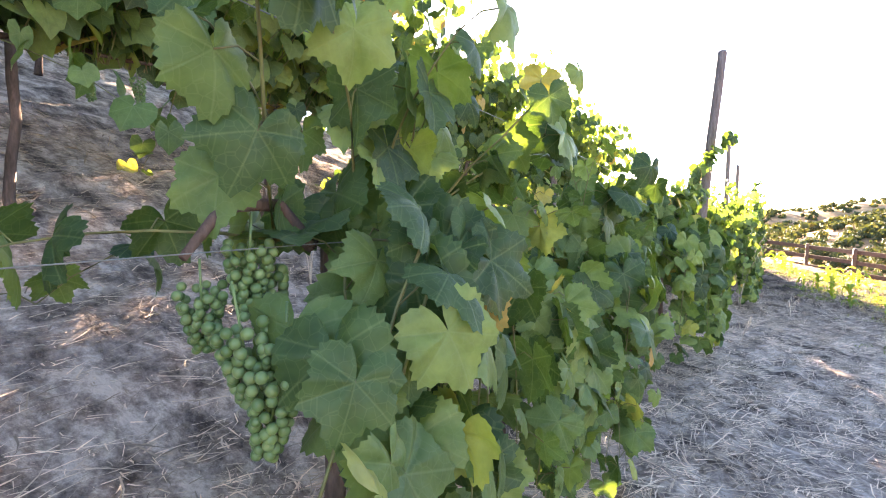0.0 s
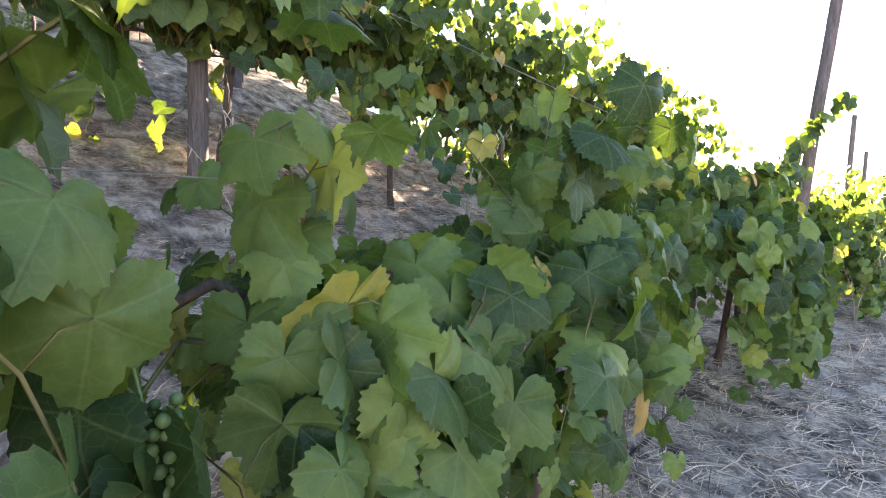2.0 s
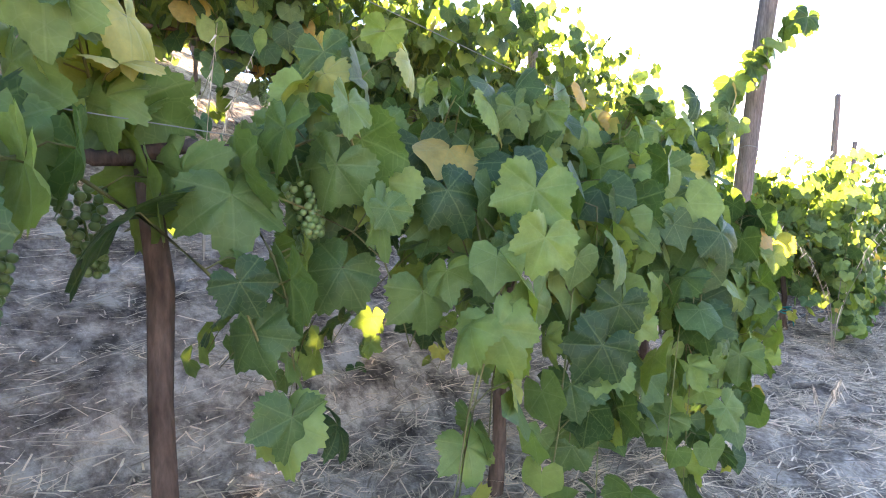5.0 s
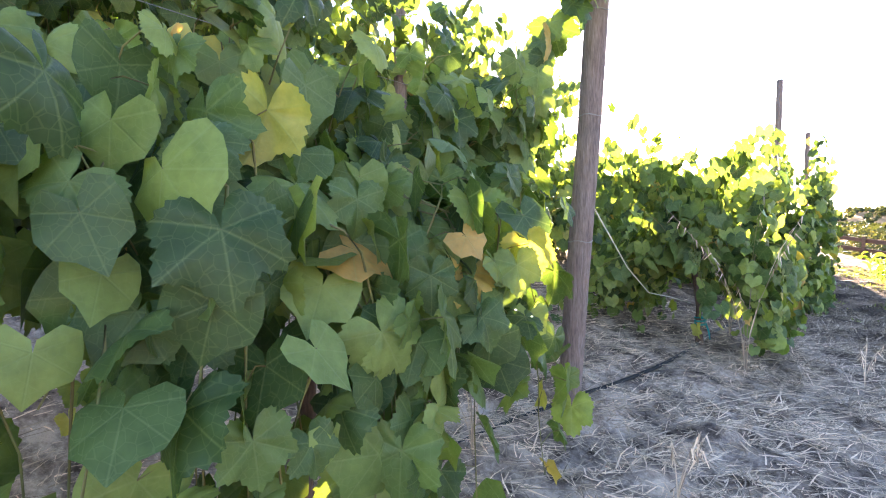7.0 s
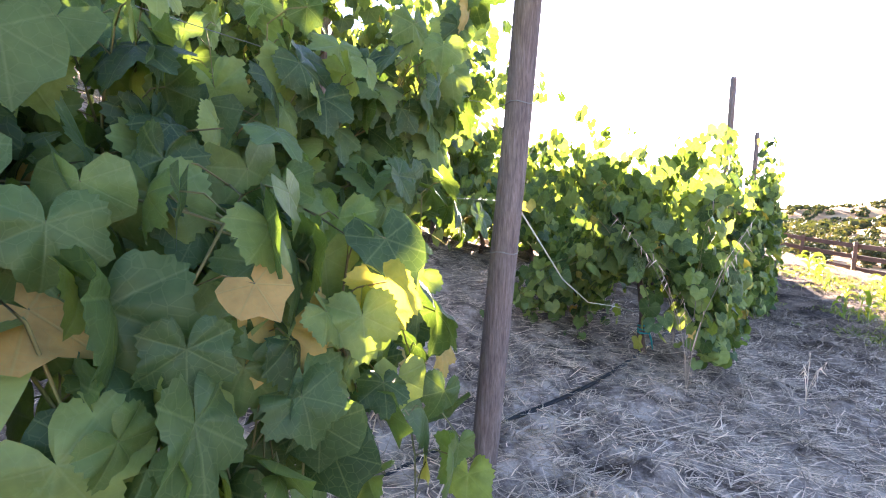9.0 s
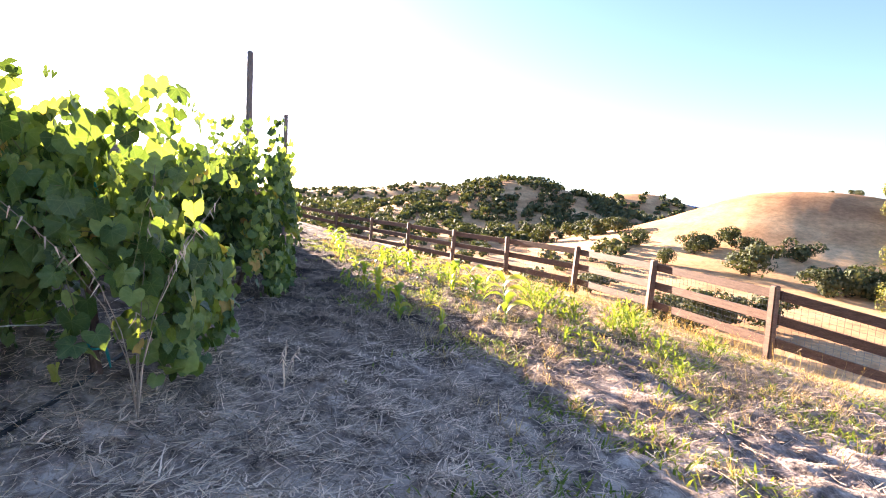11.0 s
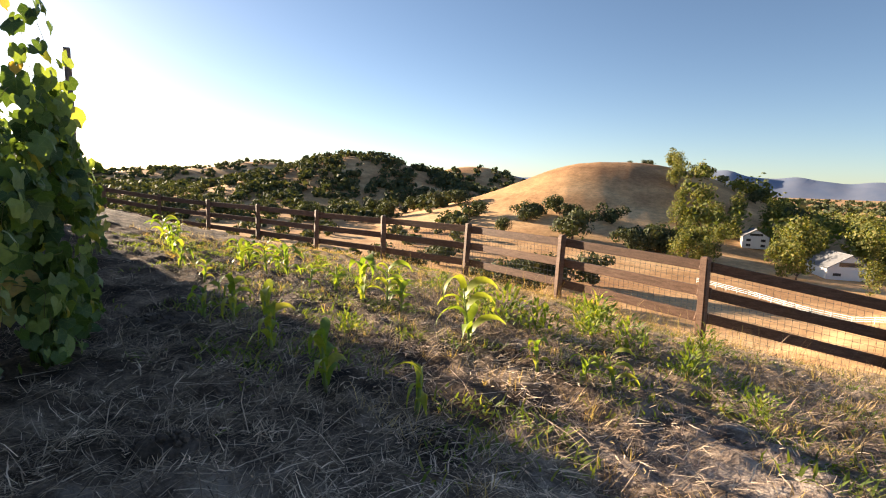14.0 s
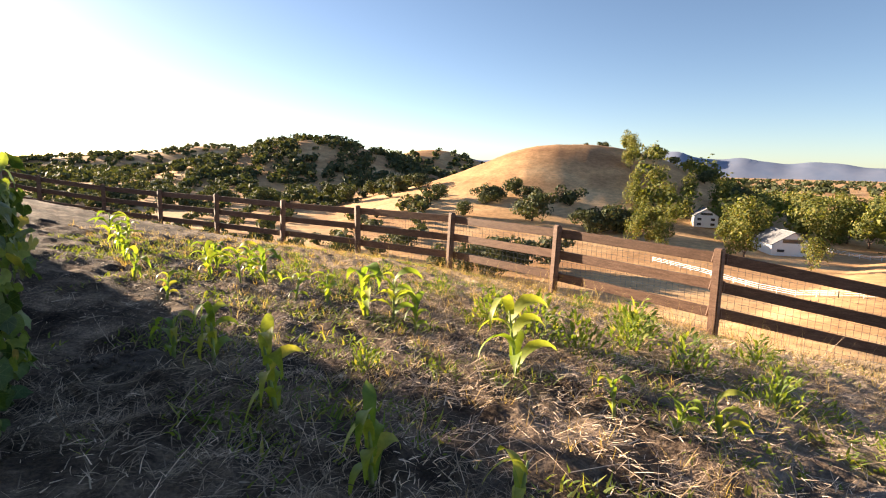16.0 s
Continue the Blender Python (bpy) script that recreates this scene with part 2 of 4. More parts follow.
def tube(bm, pts, radii, sides=6):
    """A tapered tube along a line of points."""
    rings = []
    for i, p in enumerate(pts):
        a, c = pts[max(i - 1, 0)], pts[min(i + 1, len(pts) - 1)]
        d = (Vector(c) - Vector(a)).normalized()
        u = d.orthogonal().normalized()
        w = d.cross(u)
        r = radii[i] if isinstance(radii, (list, tuple)) else radii
        rings.append([bm.verts.new(Vector(p) + (u * math.cos(6.2832 * k / sides) + w * math.sin(6.2832 * k / sides)) * r) for k in range(sides)])
    for a, c in zip(rings, rings[1:]):
        best = min(range(sides), key=lambda s: (a[0].co - c[s].co).length)
        for k in range(sides):
            bm.faces.new((a[k], a[(k + 1) % sides], c[(best + k + 1) % sides], c[(best + k) % sides]))
    bm.faces.new(list(reversed(rings[0])))
    bm.faces.new(rings[-1])


def box(bm, size, m):
    r = bmesh.ops.create_cube(bm, size=1.0, matrix=m @ Matrix.Diagonal((*size, 1)))
    return r["verts"]


def empty(name, place, label, category, group="", kind=""):
    ob = new(name)
    ob.empty_display_size = 0.1
    ob.location = place
    return tagged(ob, label, category, group, kind)


# ---- the lie of the land ----
ROW_Y = [-12.0, -6.9, -5.2, -3.4, -1.6, 0.2, 1.7, 4.1, 7.0, 9.5, 14.0, 20.0, 30.0]
ROW_X = [-1.1, -0.86, -0.78, -0.62, -0.42, -0.12, 0.28, 0.88, 1.25, 1.5, 1.1, -0.8, -6.0]


def clampf(v, a, b):
    return np.minimum(np.maximum(v, a), b)


def fence_x(y):
    """Where the paddock fence runs: straight beside the plot, then bending left along the brow."""
    y = np.asarray(y, float)
    return 9.47 + np.where(y < 5.2, (5.2 - y) * 0.66, 0.0) - np.where(y > 11.3, 0.28 * (y - 11.3) + 0.0105 * (y - 11.3) ** 2, 0.0)


def hill(x, y, az, r, h, along, across, turn=0.0):
    a = radians(az)
    cx, cy = r * math.sin(a), r * math.cos(a)
    t = a + radians(turn)
    u = (x - cx) * math.sin(t) + (y - cy) * math.cos(t)
    v = (x - cx) * math.cos(t) - (y - cy) * math.sin(t)
    return h * np.exp(-((np.abs(u) / along) ** 2.2 + (np.abs(v) / across) ** 2.2))


def side_slope(x, y):
    cx, cy = clampf(x, -7.0, 11.0), clampf(y, -9.0, 30.0)
    return -1.11265 - 0.16169 * cx + 0.01941 * cy + 0.0114 * cx * cx + 0.00248 * cx * cy + 0.00113 * cy * cy - 0.0000626 * cy ** 3 - 0.0011054 * cx ** 3 - 0.0003338 * cx * cy * cy


def land(x, y):
    x, y = np.asarray(x, float), np.asarray(y, float)
    edge = np.interp(y, ROW_Y, ROW_X)
    up = np.maximum(edge - x, 0)
    z = side_slope(np.maximum(x, edge), y) + 0.15 * np.minimum(up, 0.4) + np.interp(y, [-2.0, 1.0, 4.0, 9.0], [0.54, 0.46, 0.2, 0.08]) * (clampf(up - 0.4, 0, 6.0) + 3.5 * (1 - np.exp(-np.maximum(up - 6.4, 0) * 0.2)))
    z = z - 0.26 * np.exp(-(((x - 0.7) / 1.5) ** 2 + ((y - 5.9) / 1.7) ** 2))
    z = z - 0.25 * np.exp(-(((x - 4.0) / 3.2) ** 2 + ((y - 12.0) / 5.5) ** 2))
    brow = np.interp(y, [-4.0, 5.0, 11.0, 16.0, 22.0, 28.0, 36.0, 60.0], [0.1, 0.22, 0.16, 0.3, 0.36, 0.38, 0.3, 0.0])
    z = z - brow * np.exp(-(np.maximum(fence_x(clampf(y, -30, 40)) - x, 0) / 2.4) ** 2)
    r = np.hypot(x, y)
    beyond = np.maximum(x - fence_x(clampf(y, -30, 40)) - 0.6, 0) + np.maximum(y - 34, 0) * 0.8
    z = z - 19.0 * (1 - np.exp(-(beyond / 42.0) ** 1.25))
    far = clampf((r - 60) / 60, 0, 1) * clampf((x + 0.6 * y) / 30, 0, 1)
    az = np.degrees(np.arctan2(x, y))
    gully = 0.06 * np.sin(az * 1.3 + r * 0.035) * np.sin(r * 0.06 + az * 0.5) + 0.06 * np.sin(az * 2.9 - r * 0.045) + 0.05 * np.sin(az * 6.1 + r * 0.11)
    crest = np.interp(az, [29, 32, 36, 40, 42.5, 45, 48, 50, 51.5, 53.5, 56.5, 59, 61.5, 64, 67, 70, 74], [0, 4, 9.5, 16, 21, 26.8, 34.2, 38.0, 39.8, 41.1, 41.2, 39.8, 37, 32.5, 25, 15, 0])
    body = np.exp(-(np.abs(r - 322 - 0.8 * (az - 50)) / np.where(r < 322, 78.0, 95.0)) ** 1.9) * np.where((az > 29) & (az < 80), 1.0, 0.0)
    bumps = body * (crest + gully * np.minimum(crest / 12, 1.0)) + hill(x, y, 28.0, 660, 42, 150, 66) + hill(x, y, 20.5, 640, 20, 130, 66) + hill(x, y, 15.5, 620, 10, 120, 60) + hill(x, y, 24.5, 650, 6, 140, 60)
    bumps = bumps + hill(x, y, 35.5, 660, 27, 130, 62) + hill(x, y, 40.0, 1000, 58, 160, 130) + hill(x, y, 10.0, 1500, 34, 160, 260) + hill(x, y, 18.0, 1700, 66, 200, 170)
    bumps = bumps + hill(x, y, 0.0, 1900, 7, 200, 300)
    z = z + far * bumps * 0.97
    return z


def land_z(x, y):
    return float(land(x, y))


def rough_land(x, y):
    """Small humps of the trodden soil near the rows."""
    return 0.022 * np.sin(x * 17 + 2.1 * np.sin(y * 5.3)) * np.sin(y * 15 + 1.8 * np.sin(x * 6.1)) + 0.024 * np.sin(x * 5.1 + 1.3 * np.sin(y * 3.3)) * np.cos(y * 4.3 + 1.7 * np.sin(x * 2.7)) + 0.026 * np.sin(x * 11 + y * 7) * np.sin(y * 13 - x * 5)


def build_ground():
    inner = np.concatenate([[0.002], np.arange(0.12, 13, 0.12), np.geomspace(13, 4200, 110)])
    ang = np.concatenate([np.linspace(-15, 110, 300, endpoint=False), np.linspace(110, 345, 150, endpoint=False)])
    a = np.radians(ang)
    R, A = np.meshgrid(inner, a, indexing="ij")
    X, Y = 1.0 + R * np.sin(A), 1.0 + R * np.cos(A)
    Z = land(X, Y) + np.where(R < 30, rough_land(X, Y), 0.0)
    n, k = R.shape
    verts = np.stack([X.ravel(), Y.ravel(), Z.ravel()], 1)
    i, j = np.meshgrid(np.arange(n - 1), np.arange(k), indexing="ij")
    f = np.stack([i * k + j, i * k + (j + 1) % k, (i + 1) * k + (j + 1) % k, (i + 1) * k + j], -1).reshape(-1, 4)[:, ::-1]
    me = array_mesh("ground", verts, f, GROUND, smooth=True)
    tagged(new("ground", me), "sloping dry soil with trodden straw and golden hills beyond", "ground", kind="structure")


build_ground()


def build_mountains():
    a = np.radians(np.linspace(40, 150, 221))
    top = 88 + 20 * np.sin(a * 5.3 + 0.6) + 12 * np.sin(a * 11.7 + 2) + 7 * np.sin(a * 29) + 4 * np.sin(a * 61 + 1) + 2.5 * np.sin(a * 133)
    top = top * np.interp(np.degrees(a), [60, 66, 72, 78, 85, 150], [1.15, 1.15, 0.95, 0.65, 0.4, 0.4])
    rows = []
    for f, r in ((0.0, 3600), (0.35, 3680), (0.7, 3760), (1.0, 3850), (0.2, 4100)):
        w = f * top * (1 + 0.1 * np.sin(a * 53 + r)) - 30 * (1 - f)
        rows.append(np.stack([r * np.sin(a), r * np.cos(a), w], 1))
    k = len(a)
    i, j = np.meshgrid(np.arange(4), np.arange(k - 1), indexing="ij")
    f = np.stack([i * k + j, i * k + j + 1, (i + 1) * k + j + 1, (i + 1) * k + j], -1).reshape(-1, 4)
    tagged(new("backdrop", array_mesh("backdrop", np.concatenate(rows), f, MOUNTAIN, smooth=True)), "mountain range beyond the valley, blue haze put into its colour", "mountains", kind="structure")


build_mountains()


# ---- leaves ----
def leaf_shape(seed, fine):
    """A five-lobed vine leaf of unit length: stalk at the origin, tip along +y; folded at the midrib, tip and lobes curling down."""
    rnd = random.Random(seed)
    n = 60 if fine else 15
    wide, deep, curl, fold = rnd.uniform(0.95, 1.15), rnd.uniform(0.3, 1.15), rnd.uniform(0.1, 0.75), rnd.uniform(-0.3, 0.45)
    twist, wave = rnd.uniform(-0.3, 0.3), rnd.uniform(0, 6.28)
    knots = (0, 14, 30, 56, 84, 112, 138, 160, 170)
    full = [0.86, 0.74, 0.66, 0.74, 0.63, 0.64, 0.58, 0.46, 0.2]
    cut = [0.02, 0.0, -0.09, 0.03, -0.08, 0.02, 0.0, 0.0, 0.0]
    prof = [(f + c * deep) * rnd.uniform(0.96, 1.05) for f, c in zip(full, cut)]
    pts, fs = [(0.0, 0.0)], [(0.0, 0.0)]
    rings = (0.36, 0.7, 1.0) if fine else (1.0,)
    for ring in rings:
        m = n if ring == 1.0 else n // 2
        for i in range(m):
            deg = -170 + 340 * i / (m - 1)
            rad = float(np.interp(abs(deg), knots, prof))
            if ring == 1.0 and fine:
                rad *= 1 + (0.045 if i % 2 else -0.035) + rnd.uniform(-0.025, 0.025)
            phi = radians(deg)
            pts.append((wide * rad * ring * math.sin(phi), rad * ring * math.cos(phi)))
            fs.append((deg, ring))
    verts = []
    for (x, y), (deg, ring) in zip(pts, fs):
        r2 = x * x + y * y
        phi = math.atan2(x, y + 1e-6)
        off_vein = min(abs(abs(deg) - d) for d in (0, 58, 112, 165)) / 29
        z = fold * abs(x) * 0.8 - curl * r2 * 0.75 + twist * x * y + (0.075 * math.sin(5 * phi + wave) + 0.03 * math.sin(9 * phi + 2 * wave)) * math.sqrt(r2)
        z += 0.055 * off_vein * math.sin(2.9 * ring)
        verts.append((x, y, z))
    faces = []
    if fine:
        m = n // 2
        for i in range(m - 1):
            faces.append((0, 1 + i + 1, 1 + i))
            a, b2, p, q = 1 + i, 2 + i, 1 + m + i, 2 + m + i
            faces += [(a, b2, q), (a, q, p)]
            c, d, e = 1 + 2 * m + 2 * i, 2 + 2 * m + 2 * i, 1 + 2 * m + min(2 * i + 2, n - 1)
            faces += [(p, d, c), (p, q, d), (q, e, d)]
        faces.append((2 * m, 2 * m + n, 2 * m + n - 1))
    else:
        for i in range(n - 1):
            faces.append((0, 1 + i + 1, 1 + i))
    v, f = np.array(verts), np.array(faces)
    uv = np.array(pts)
    return v, f, uv


FINE = [leaf_shape(s, True) for s in range(10)]
COARSE = [leaf_shape(s + 50, False) for s in range(8)]
FINE_MESH = [array_mesh("leaf", v, f, VINE_LEAF, uv, smooth=True) for v, f, uv in FINE]


def leaf_pose(rnd, place, out, size):
    """A leaf that faces out and up, its tip hanging down."""
    n = (Vector(out) + Vector((rnd.gauss(0, 0.6), rnd.gauss(0, 0.6), rnd.uniform(-0.1, 0.9)))).normalized()
    tip = Vector((rnd.gauss(0, 0.35), rnd.gauss(0, 0.35), -1.0))
    y = (tip - n * tip.dot(n)).normalized()
    x = y.cross(n)
    m = Matrix((x, y, n)).transposed().to_4x4()
    return Matrix.Translation(place) @ m @ Matrix.Diagonal((size, size, size, 1))


def joined_leaves(name, poses, shapes, mat, uv=True):
    vs, fs, us, at = [], [], [], 0
    for k, m in enumerate(poses):
        v, f, u = shapes[k % len(shapes)]
        a = np.array(m)
        vs.append(v @ a[:3, :3].T + a[:3, 3])
        fs.append(f + at)
        us.append(u)
        at += len(v)
    return array_mesh(name, np.concatenate(vs), np.concatenate(fs), mat, np.concatenate(us), smooth=True)


def cluster_mesh(seed):
    rnd = random.Random(seed)
    bm = bmesh.new()
    length = rnd.uniform(0.11, 0.16)
    for i in range(62):
        f = (i + 0.5) / 62
        w = 0.035 * (1 - 0.75 * f) + 0.004
        a = i * 2.4 + rnd.uniform(-0.3, 0.3)
        bmesh.ops.create_icosphere(bm, subdivisions=2, radius=rnd.uniform(0.0078, 0.0098), matrix=Matrix.Translation((w * math.cos(a), w * math.sin(a), -0.02 - length * f)))
    tube(bm, [(0, 0, 0.035), (0, 0, -0.02), (0, 0, -0.02 - length * 0.8)], 0.0025, 4)
    me = bpy.data.meshes.new("grape_cluster")
    bm.to_mesh(me)
    bm.free()
    me.materials.append(GRAPE)
    me.polygons.foreach_set("use_smooth", [True] * len(me.polygons))
    return me


CLUSTERS = [cluster_mesh(s) for s in range(4)]


# ---- vines ----
def row_x(y):
    return float(np.interp(y, ROW_Y, ROW_X))


def vine(x, y, seed, label, group, cordon=0.78, arm=0.75, shoots=12, rise=0.55, spread=0.3, low=0.25, near=0, clusters=5, leaf=0.13, heading=0.2, per=12, side=0.0, reach=9.0, droop=1.0, ahead=0.5, hang=1.0, climb=None, dense=0):
    """A trained vine: trunk, two arms along the wire, canes that rise and hang over, leaves on stalks, grapes."""
    rnd = random.Random(seed)
    z0 = land_z(x, y)
    v = empty("grape_vine", (x, y, z0 - 0.02), label, "grape vine", group)
    along = Vector((math.sin(heading), math.cos(heading), 0))
    out = Vector((math.cos(heading), -math.sin(heading), 0))
    bm = bmesh.new()
    lean = Vector((rnd.uniform(-0.08, 0.08), rnd.uniform(-0.08, 0.08), 0))
    pts = [Vector((0, 0, 0)) + lean * f + Vector((rnd.uniform(-0.015, 0.015), rnd.uniform(-0.015, 0.015), cordon * f)) for f in (0, 0.2, 0.4, 0.6, 0.8, 1.0)]
    tube(bm, pts, [0.03, 0.023, 0.021, 0.02, 0.022, 0.018], 8)
    part("trunk", bm, BARK, v, "gnarled dark brown trunk", True)
    head = pts[-1]
    arms = []
    for s in (-1, 1):
        bm = bmesh.new()
        line = [head + along * (s * arm * f) + Vector((0, 0, 0.05 * math.sin(f * 3) + rnd.uniform(-0.025, 0.025))) + out * rnd.uniform(-0.02, 0.02) for f in (0, 0.15, 0.3, 0.45, 0.6, 0.8, 1.0)]
        tube(bm, line, [0.015, 0.0125, 0.012, 0.0105, 0.01, 0.009, 0.006], 7)
        part("arm", bm, BARK, v, "", True)
        arms.append(line)
    leaves = []
    bm = bmesh.new()
    for i in range(shoots):
        line = arms[1 if (i + 0.5) / shoots < ahead else 0]
        f = rnd.random()
        p = line[0].lerp(line[-1], f)
        dside = 1 if rnd.random() < 0.5 + side * 0.5 else -1
        vel = Vector((0, 0, 1)) * rnd.uniform(0.55, 1.1) + out * (dside * rnd.uniform(0.05, 0.5)) + along * rnd.gauss(0, 0.25)
        length = rise * rnd.uniform(0.7, 1.35)
        if rnd.random() < low:
            length *= hang
            vel = Vector((0, 0, rnd.uniform(-0.5, 0.25))) + out * (dside * rnd.uniform(0.5, 1.0)) + along * rnd.gauss(0, 0.5)
        vel.normalize()
        steps = max(6, int(length / 0.07))
        cane = [p.copy()]
        for k in range(steps):
            vel = (vel + Vector((rnd.gauss(0, 0.07), rnd.gauss(0, 0.07), droop * (-0.07 - 0.012 * k))) + out * (dside * 0.03 * spread / 0.3)).normalized()
            p = p + vel * (length / steps) * 1.25
            if p.z < 0.06:
                break
            over = (p - head).dot(out) - reach
            if over > 0:
                p = p - out * over
                vel = (vel - out * max(vel.dot(out), 0.0) - Vector((0, 0, 0.35))).normalized()
            cane.append(p.copy())
            if k * per < 12 * steps:
                o = (out * dside * rnd.uniform(0.2, 1.0) + along * rnd.gauss(0, 0.5)).normalized()
                o = (o if k % 2 else (o * -0.4 + along * rnd.choice((-1, 1)))).normalized()
                base = p + o * rnd.uniform(0.03, 0.09) + Vector((0, 0, rnd.uniform(-0.01, 0.05)))
                s = leaf * rnd.uniform(0.6, 1.15) * (1 - 0.35 * k / steps)
                face = (o + out * (0.5 * dside)).normalized()
                leaves.append((leaf_pose(rnd, base, face, s), p.copy(), base))
                for g in range(dense):
                    o = (out * rnd.gauss(0, 1) + along * rnd.gauss(0, 1)).normalized()
                    base = p + o * rnd.uniform(0.03, 0.12) + Vector((0, 0, rnd.uniform(-0.06, 0.03)))
                    if base.z > 0.05:
                        leaves.append((leaf_pose(rnd, base, o, s * rnd.uniform(0.6, 0.95)), p.copy(), base))
        if near and len(cane) > 2:
            one = bmesh.new()
            tube(one, cane, [0.0034 * (1 - 0.7 * j / len(cane)) for j in range(len(cane))], 4)
            part("cane", one, CANE, v, "", True)
        elif len(cane) > 2:
            tube(bm, cane, [0.0034 * (1 - 0.7 * j / len(cane)) for j in range(len(cane))], 4)
    if climb:
        top = Vector(climb) - v.location
        foot = arms[1][-1]
        cane = [foot.lerp(top, f ** 1.2) + Vector((0.05 * math.sin(f * 7), 0.04 * math.cos(f * 5), 0.25 * f * (1 - f))) for f in np.linspace(0, 1, 16)]
        tube(bm, cane, [0.0034 * (1 - 0.7 * j / 16) for j in range(16)], 4)
        for k, p in enumerate(cane):
            for g in range(2):
                o = Vector((rnd.uniform(0.1, 1), -rnd.uniform(0.2, 1), 0)).normalized()
                base = p + o * rnd.uniform(0.02, 0.09)
                leaves.insert(0, (leaf_pose(rnd, base, o, leaf * rnd.uniform(0.6, 1.0)), p.copy(), base))
    for m, a, b2 in leaves[: near or 0]:
        tube(bm, [a, (a + b2) / 2 + Vector((0, 0, 0.012)), b2], 0.0016, 3)
    tagged(part("petiole_growth" if near else "cane_tangle", bm, CANE, v, "", True), kind="stuff")
    for k in range(clusters):
        line = arms[k % 2]
        c = new("grape_cluster", CLUSTERS[(seed + k) % 4])
        c.parent = v
        q = line[0].lerp(line[-1], rnd.uniform(0.05, 1.0)) + out * rnd.uniform(-0.05, 0.14) * (1 if side >= 0 else -1)
        s = rnd.uniform(0.75, 1.0)
        c.matrix_basis = Matrix.Translation(q + Vector((0, 0, rnd.uniform(-0.14, 0.03)))) @ pose(0, 0, 0, rnd.uniform(-15, 15), rnd.uniform(-15, 15), rnd.uniform(0, 360)) @ Matrix.Diagonal((s, s, s, 1))
    rnd.shuffle(leaves)
    for k, (m, a, b2) in enumerate(leaves[:near]):
        ob = new("leaf", FINE_MESH[k % len(FINE_MESH)])
        ob.parent = v
        ob.matrix_basis = m
    rest = [m for m, a, b2 in leaves[near:]]
    if rest:
        ob = new("foliage", joined_leaves("foliage", rest, COARSE, VINE_LEAF))
        ob.parent = v
        tagged(ob, kind="stuff")
    return v


def row_heading(y):
    return math.atan2(row_x(y + 0.5) - row_x(y - 0.5), 1.0)


NEAR_ROW = "grapevines of the row beside the path"
A_LABEL = "leafy grapevine with green grape clusters on its wire"
# y, seed, cordon height, arm, shoots, rise, low share, single leaves, clusters, lean to the path, reach over it
for y, seed, cord, arm, shoots, rise, low, near, grapes, side, reach, ahead, hang, climb in (
        (-8.6, 11, 1.0, 0.8, 20, 0.6, 0.3, 60, 3, 0.0, 0.2, 0.5, 1.0, None),
        (-7.3, 12, 1.0, 0.7, 24, 0.5, 0.4, 120, 5, 0.0, 0.1, 0.4, 1.0, None),
        (-5.2, 13, 1.0, 0.3, 22, 0.4, 0.5, 300, 12, 0.6, 0.24, 0.85, 1.9, None),
        (-4.4, 18, 0.8, 0.4, 36, 0.26, 0.95, 300, 9, 0.5, 0.24, 0.5, 1.9, None),
        (-3.65, 20, 0.92, 0.24, 22, 0.28, 0.65, 300, 5, 0.5, 0.24, 0.5, 2.4, None),
        (-2.9, 14, 0.95, 0.5, 18, 0.2, 0.8, 220, 9, 0.3, 0.24, 0.5, 2.0, None),
        (-1.95, 19, 0.94, 0.42, 60, 0.21, 0.66, 300, 8, 0.4, 0.36, 0.5, 3.0, None),
        (-1.25, 15, 0.94, 0.4, 58, 0.25, 0.62, 300, 8, 0.4, 0.4, 0.5, 2.6, None),
        (-0.72, 16, 0.96, 0.28, 40, 0.3, 0.55, 300, 8, 0.4, 0.24, 0.5, 1.3, (0.2, -0.22, 0.78))):
    vine(row_x(y), y, seed, A_LABEL, NEAR_ROW, cord, arm, shoots, rise, 0.35, low, near, grapes, 0.128, row_heading(y), 12, side, reach, 1.0, ahead, hang, climb)
vine(0.33, 1.87, 21, "round bushy grapevine on a short taped trunk", NEAR_ROW, 0.72, 0.42, 120, 0.62, 0.38, 0.55, 300, 4, 0.115, 0.22, 12, 0.0, 0.5, 1.0, 0.5, 1.1, None, 1)
vine(0.84, 5.35, 22, "tall dark grapevine grown up around a wooden post", NEAR_ROW, 0.5, 0.26, 130, 1.1, 0.2, 0.35, 300, 2, 0.12, 0.22, 12, 0.0, 0.4, 0.45, 0.5, 1.0, None, 1)
for i, y in enumerate((7.0, 8.3, 9.6, 11.0, 12.4, 13.8, 15.2, 16.6)):
    vine(row_x(y) - (0.75 if y < 8 else 1.0), y, 40 + i, "leafy grapevine farther along the near row", NEAR_ROW, 0.7, 0.55, 95, 0.62, 0.3, 0.4, 0, 0, 0.13, row_heading(y), 12, 0.0, 0.3)


def upper_row(n, y):
    """The rows farther up the slope keep about two metres apart."""
    return row_x(y) - 2.02 * n - (0.0 if n < 2 else 0.1)


# Low vines added past the row's end to keep sun streaks off the path.
for i, y in enumerate((2.2, 2.95, 3.9, 5.0, 6.1, 7.2, 8.3, 9.4)):
    vine(upper_row(1, y) + 0.1, y, 70 + i, "low leafy grapevine added past the end of the slope to block the sun", "grapevines of the upper rows", 0.56, 0.6, 84, 0.55, 0.4, 0.6, 0, 0, 0.13, row_heading(y), 12, 0.0)

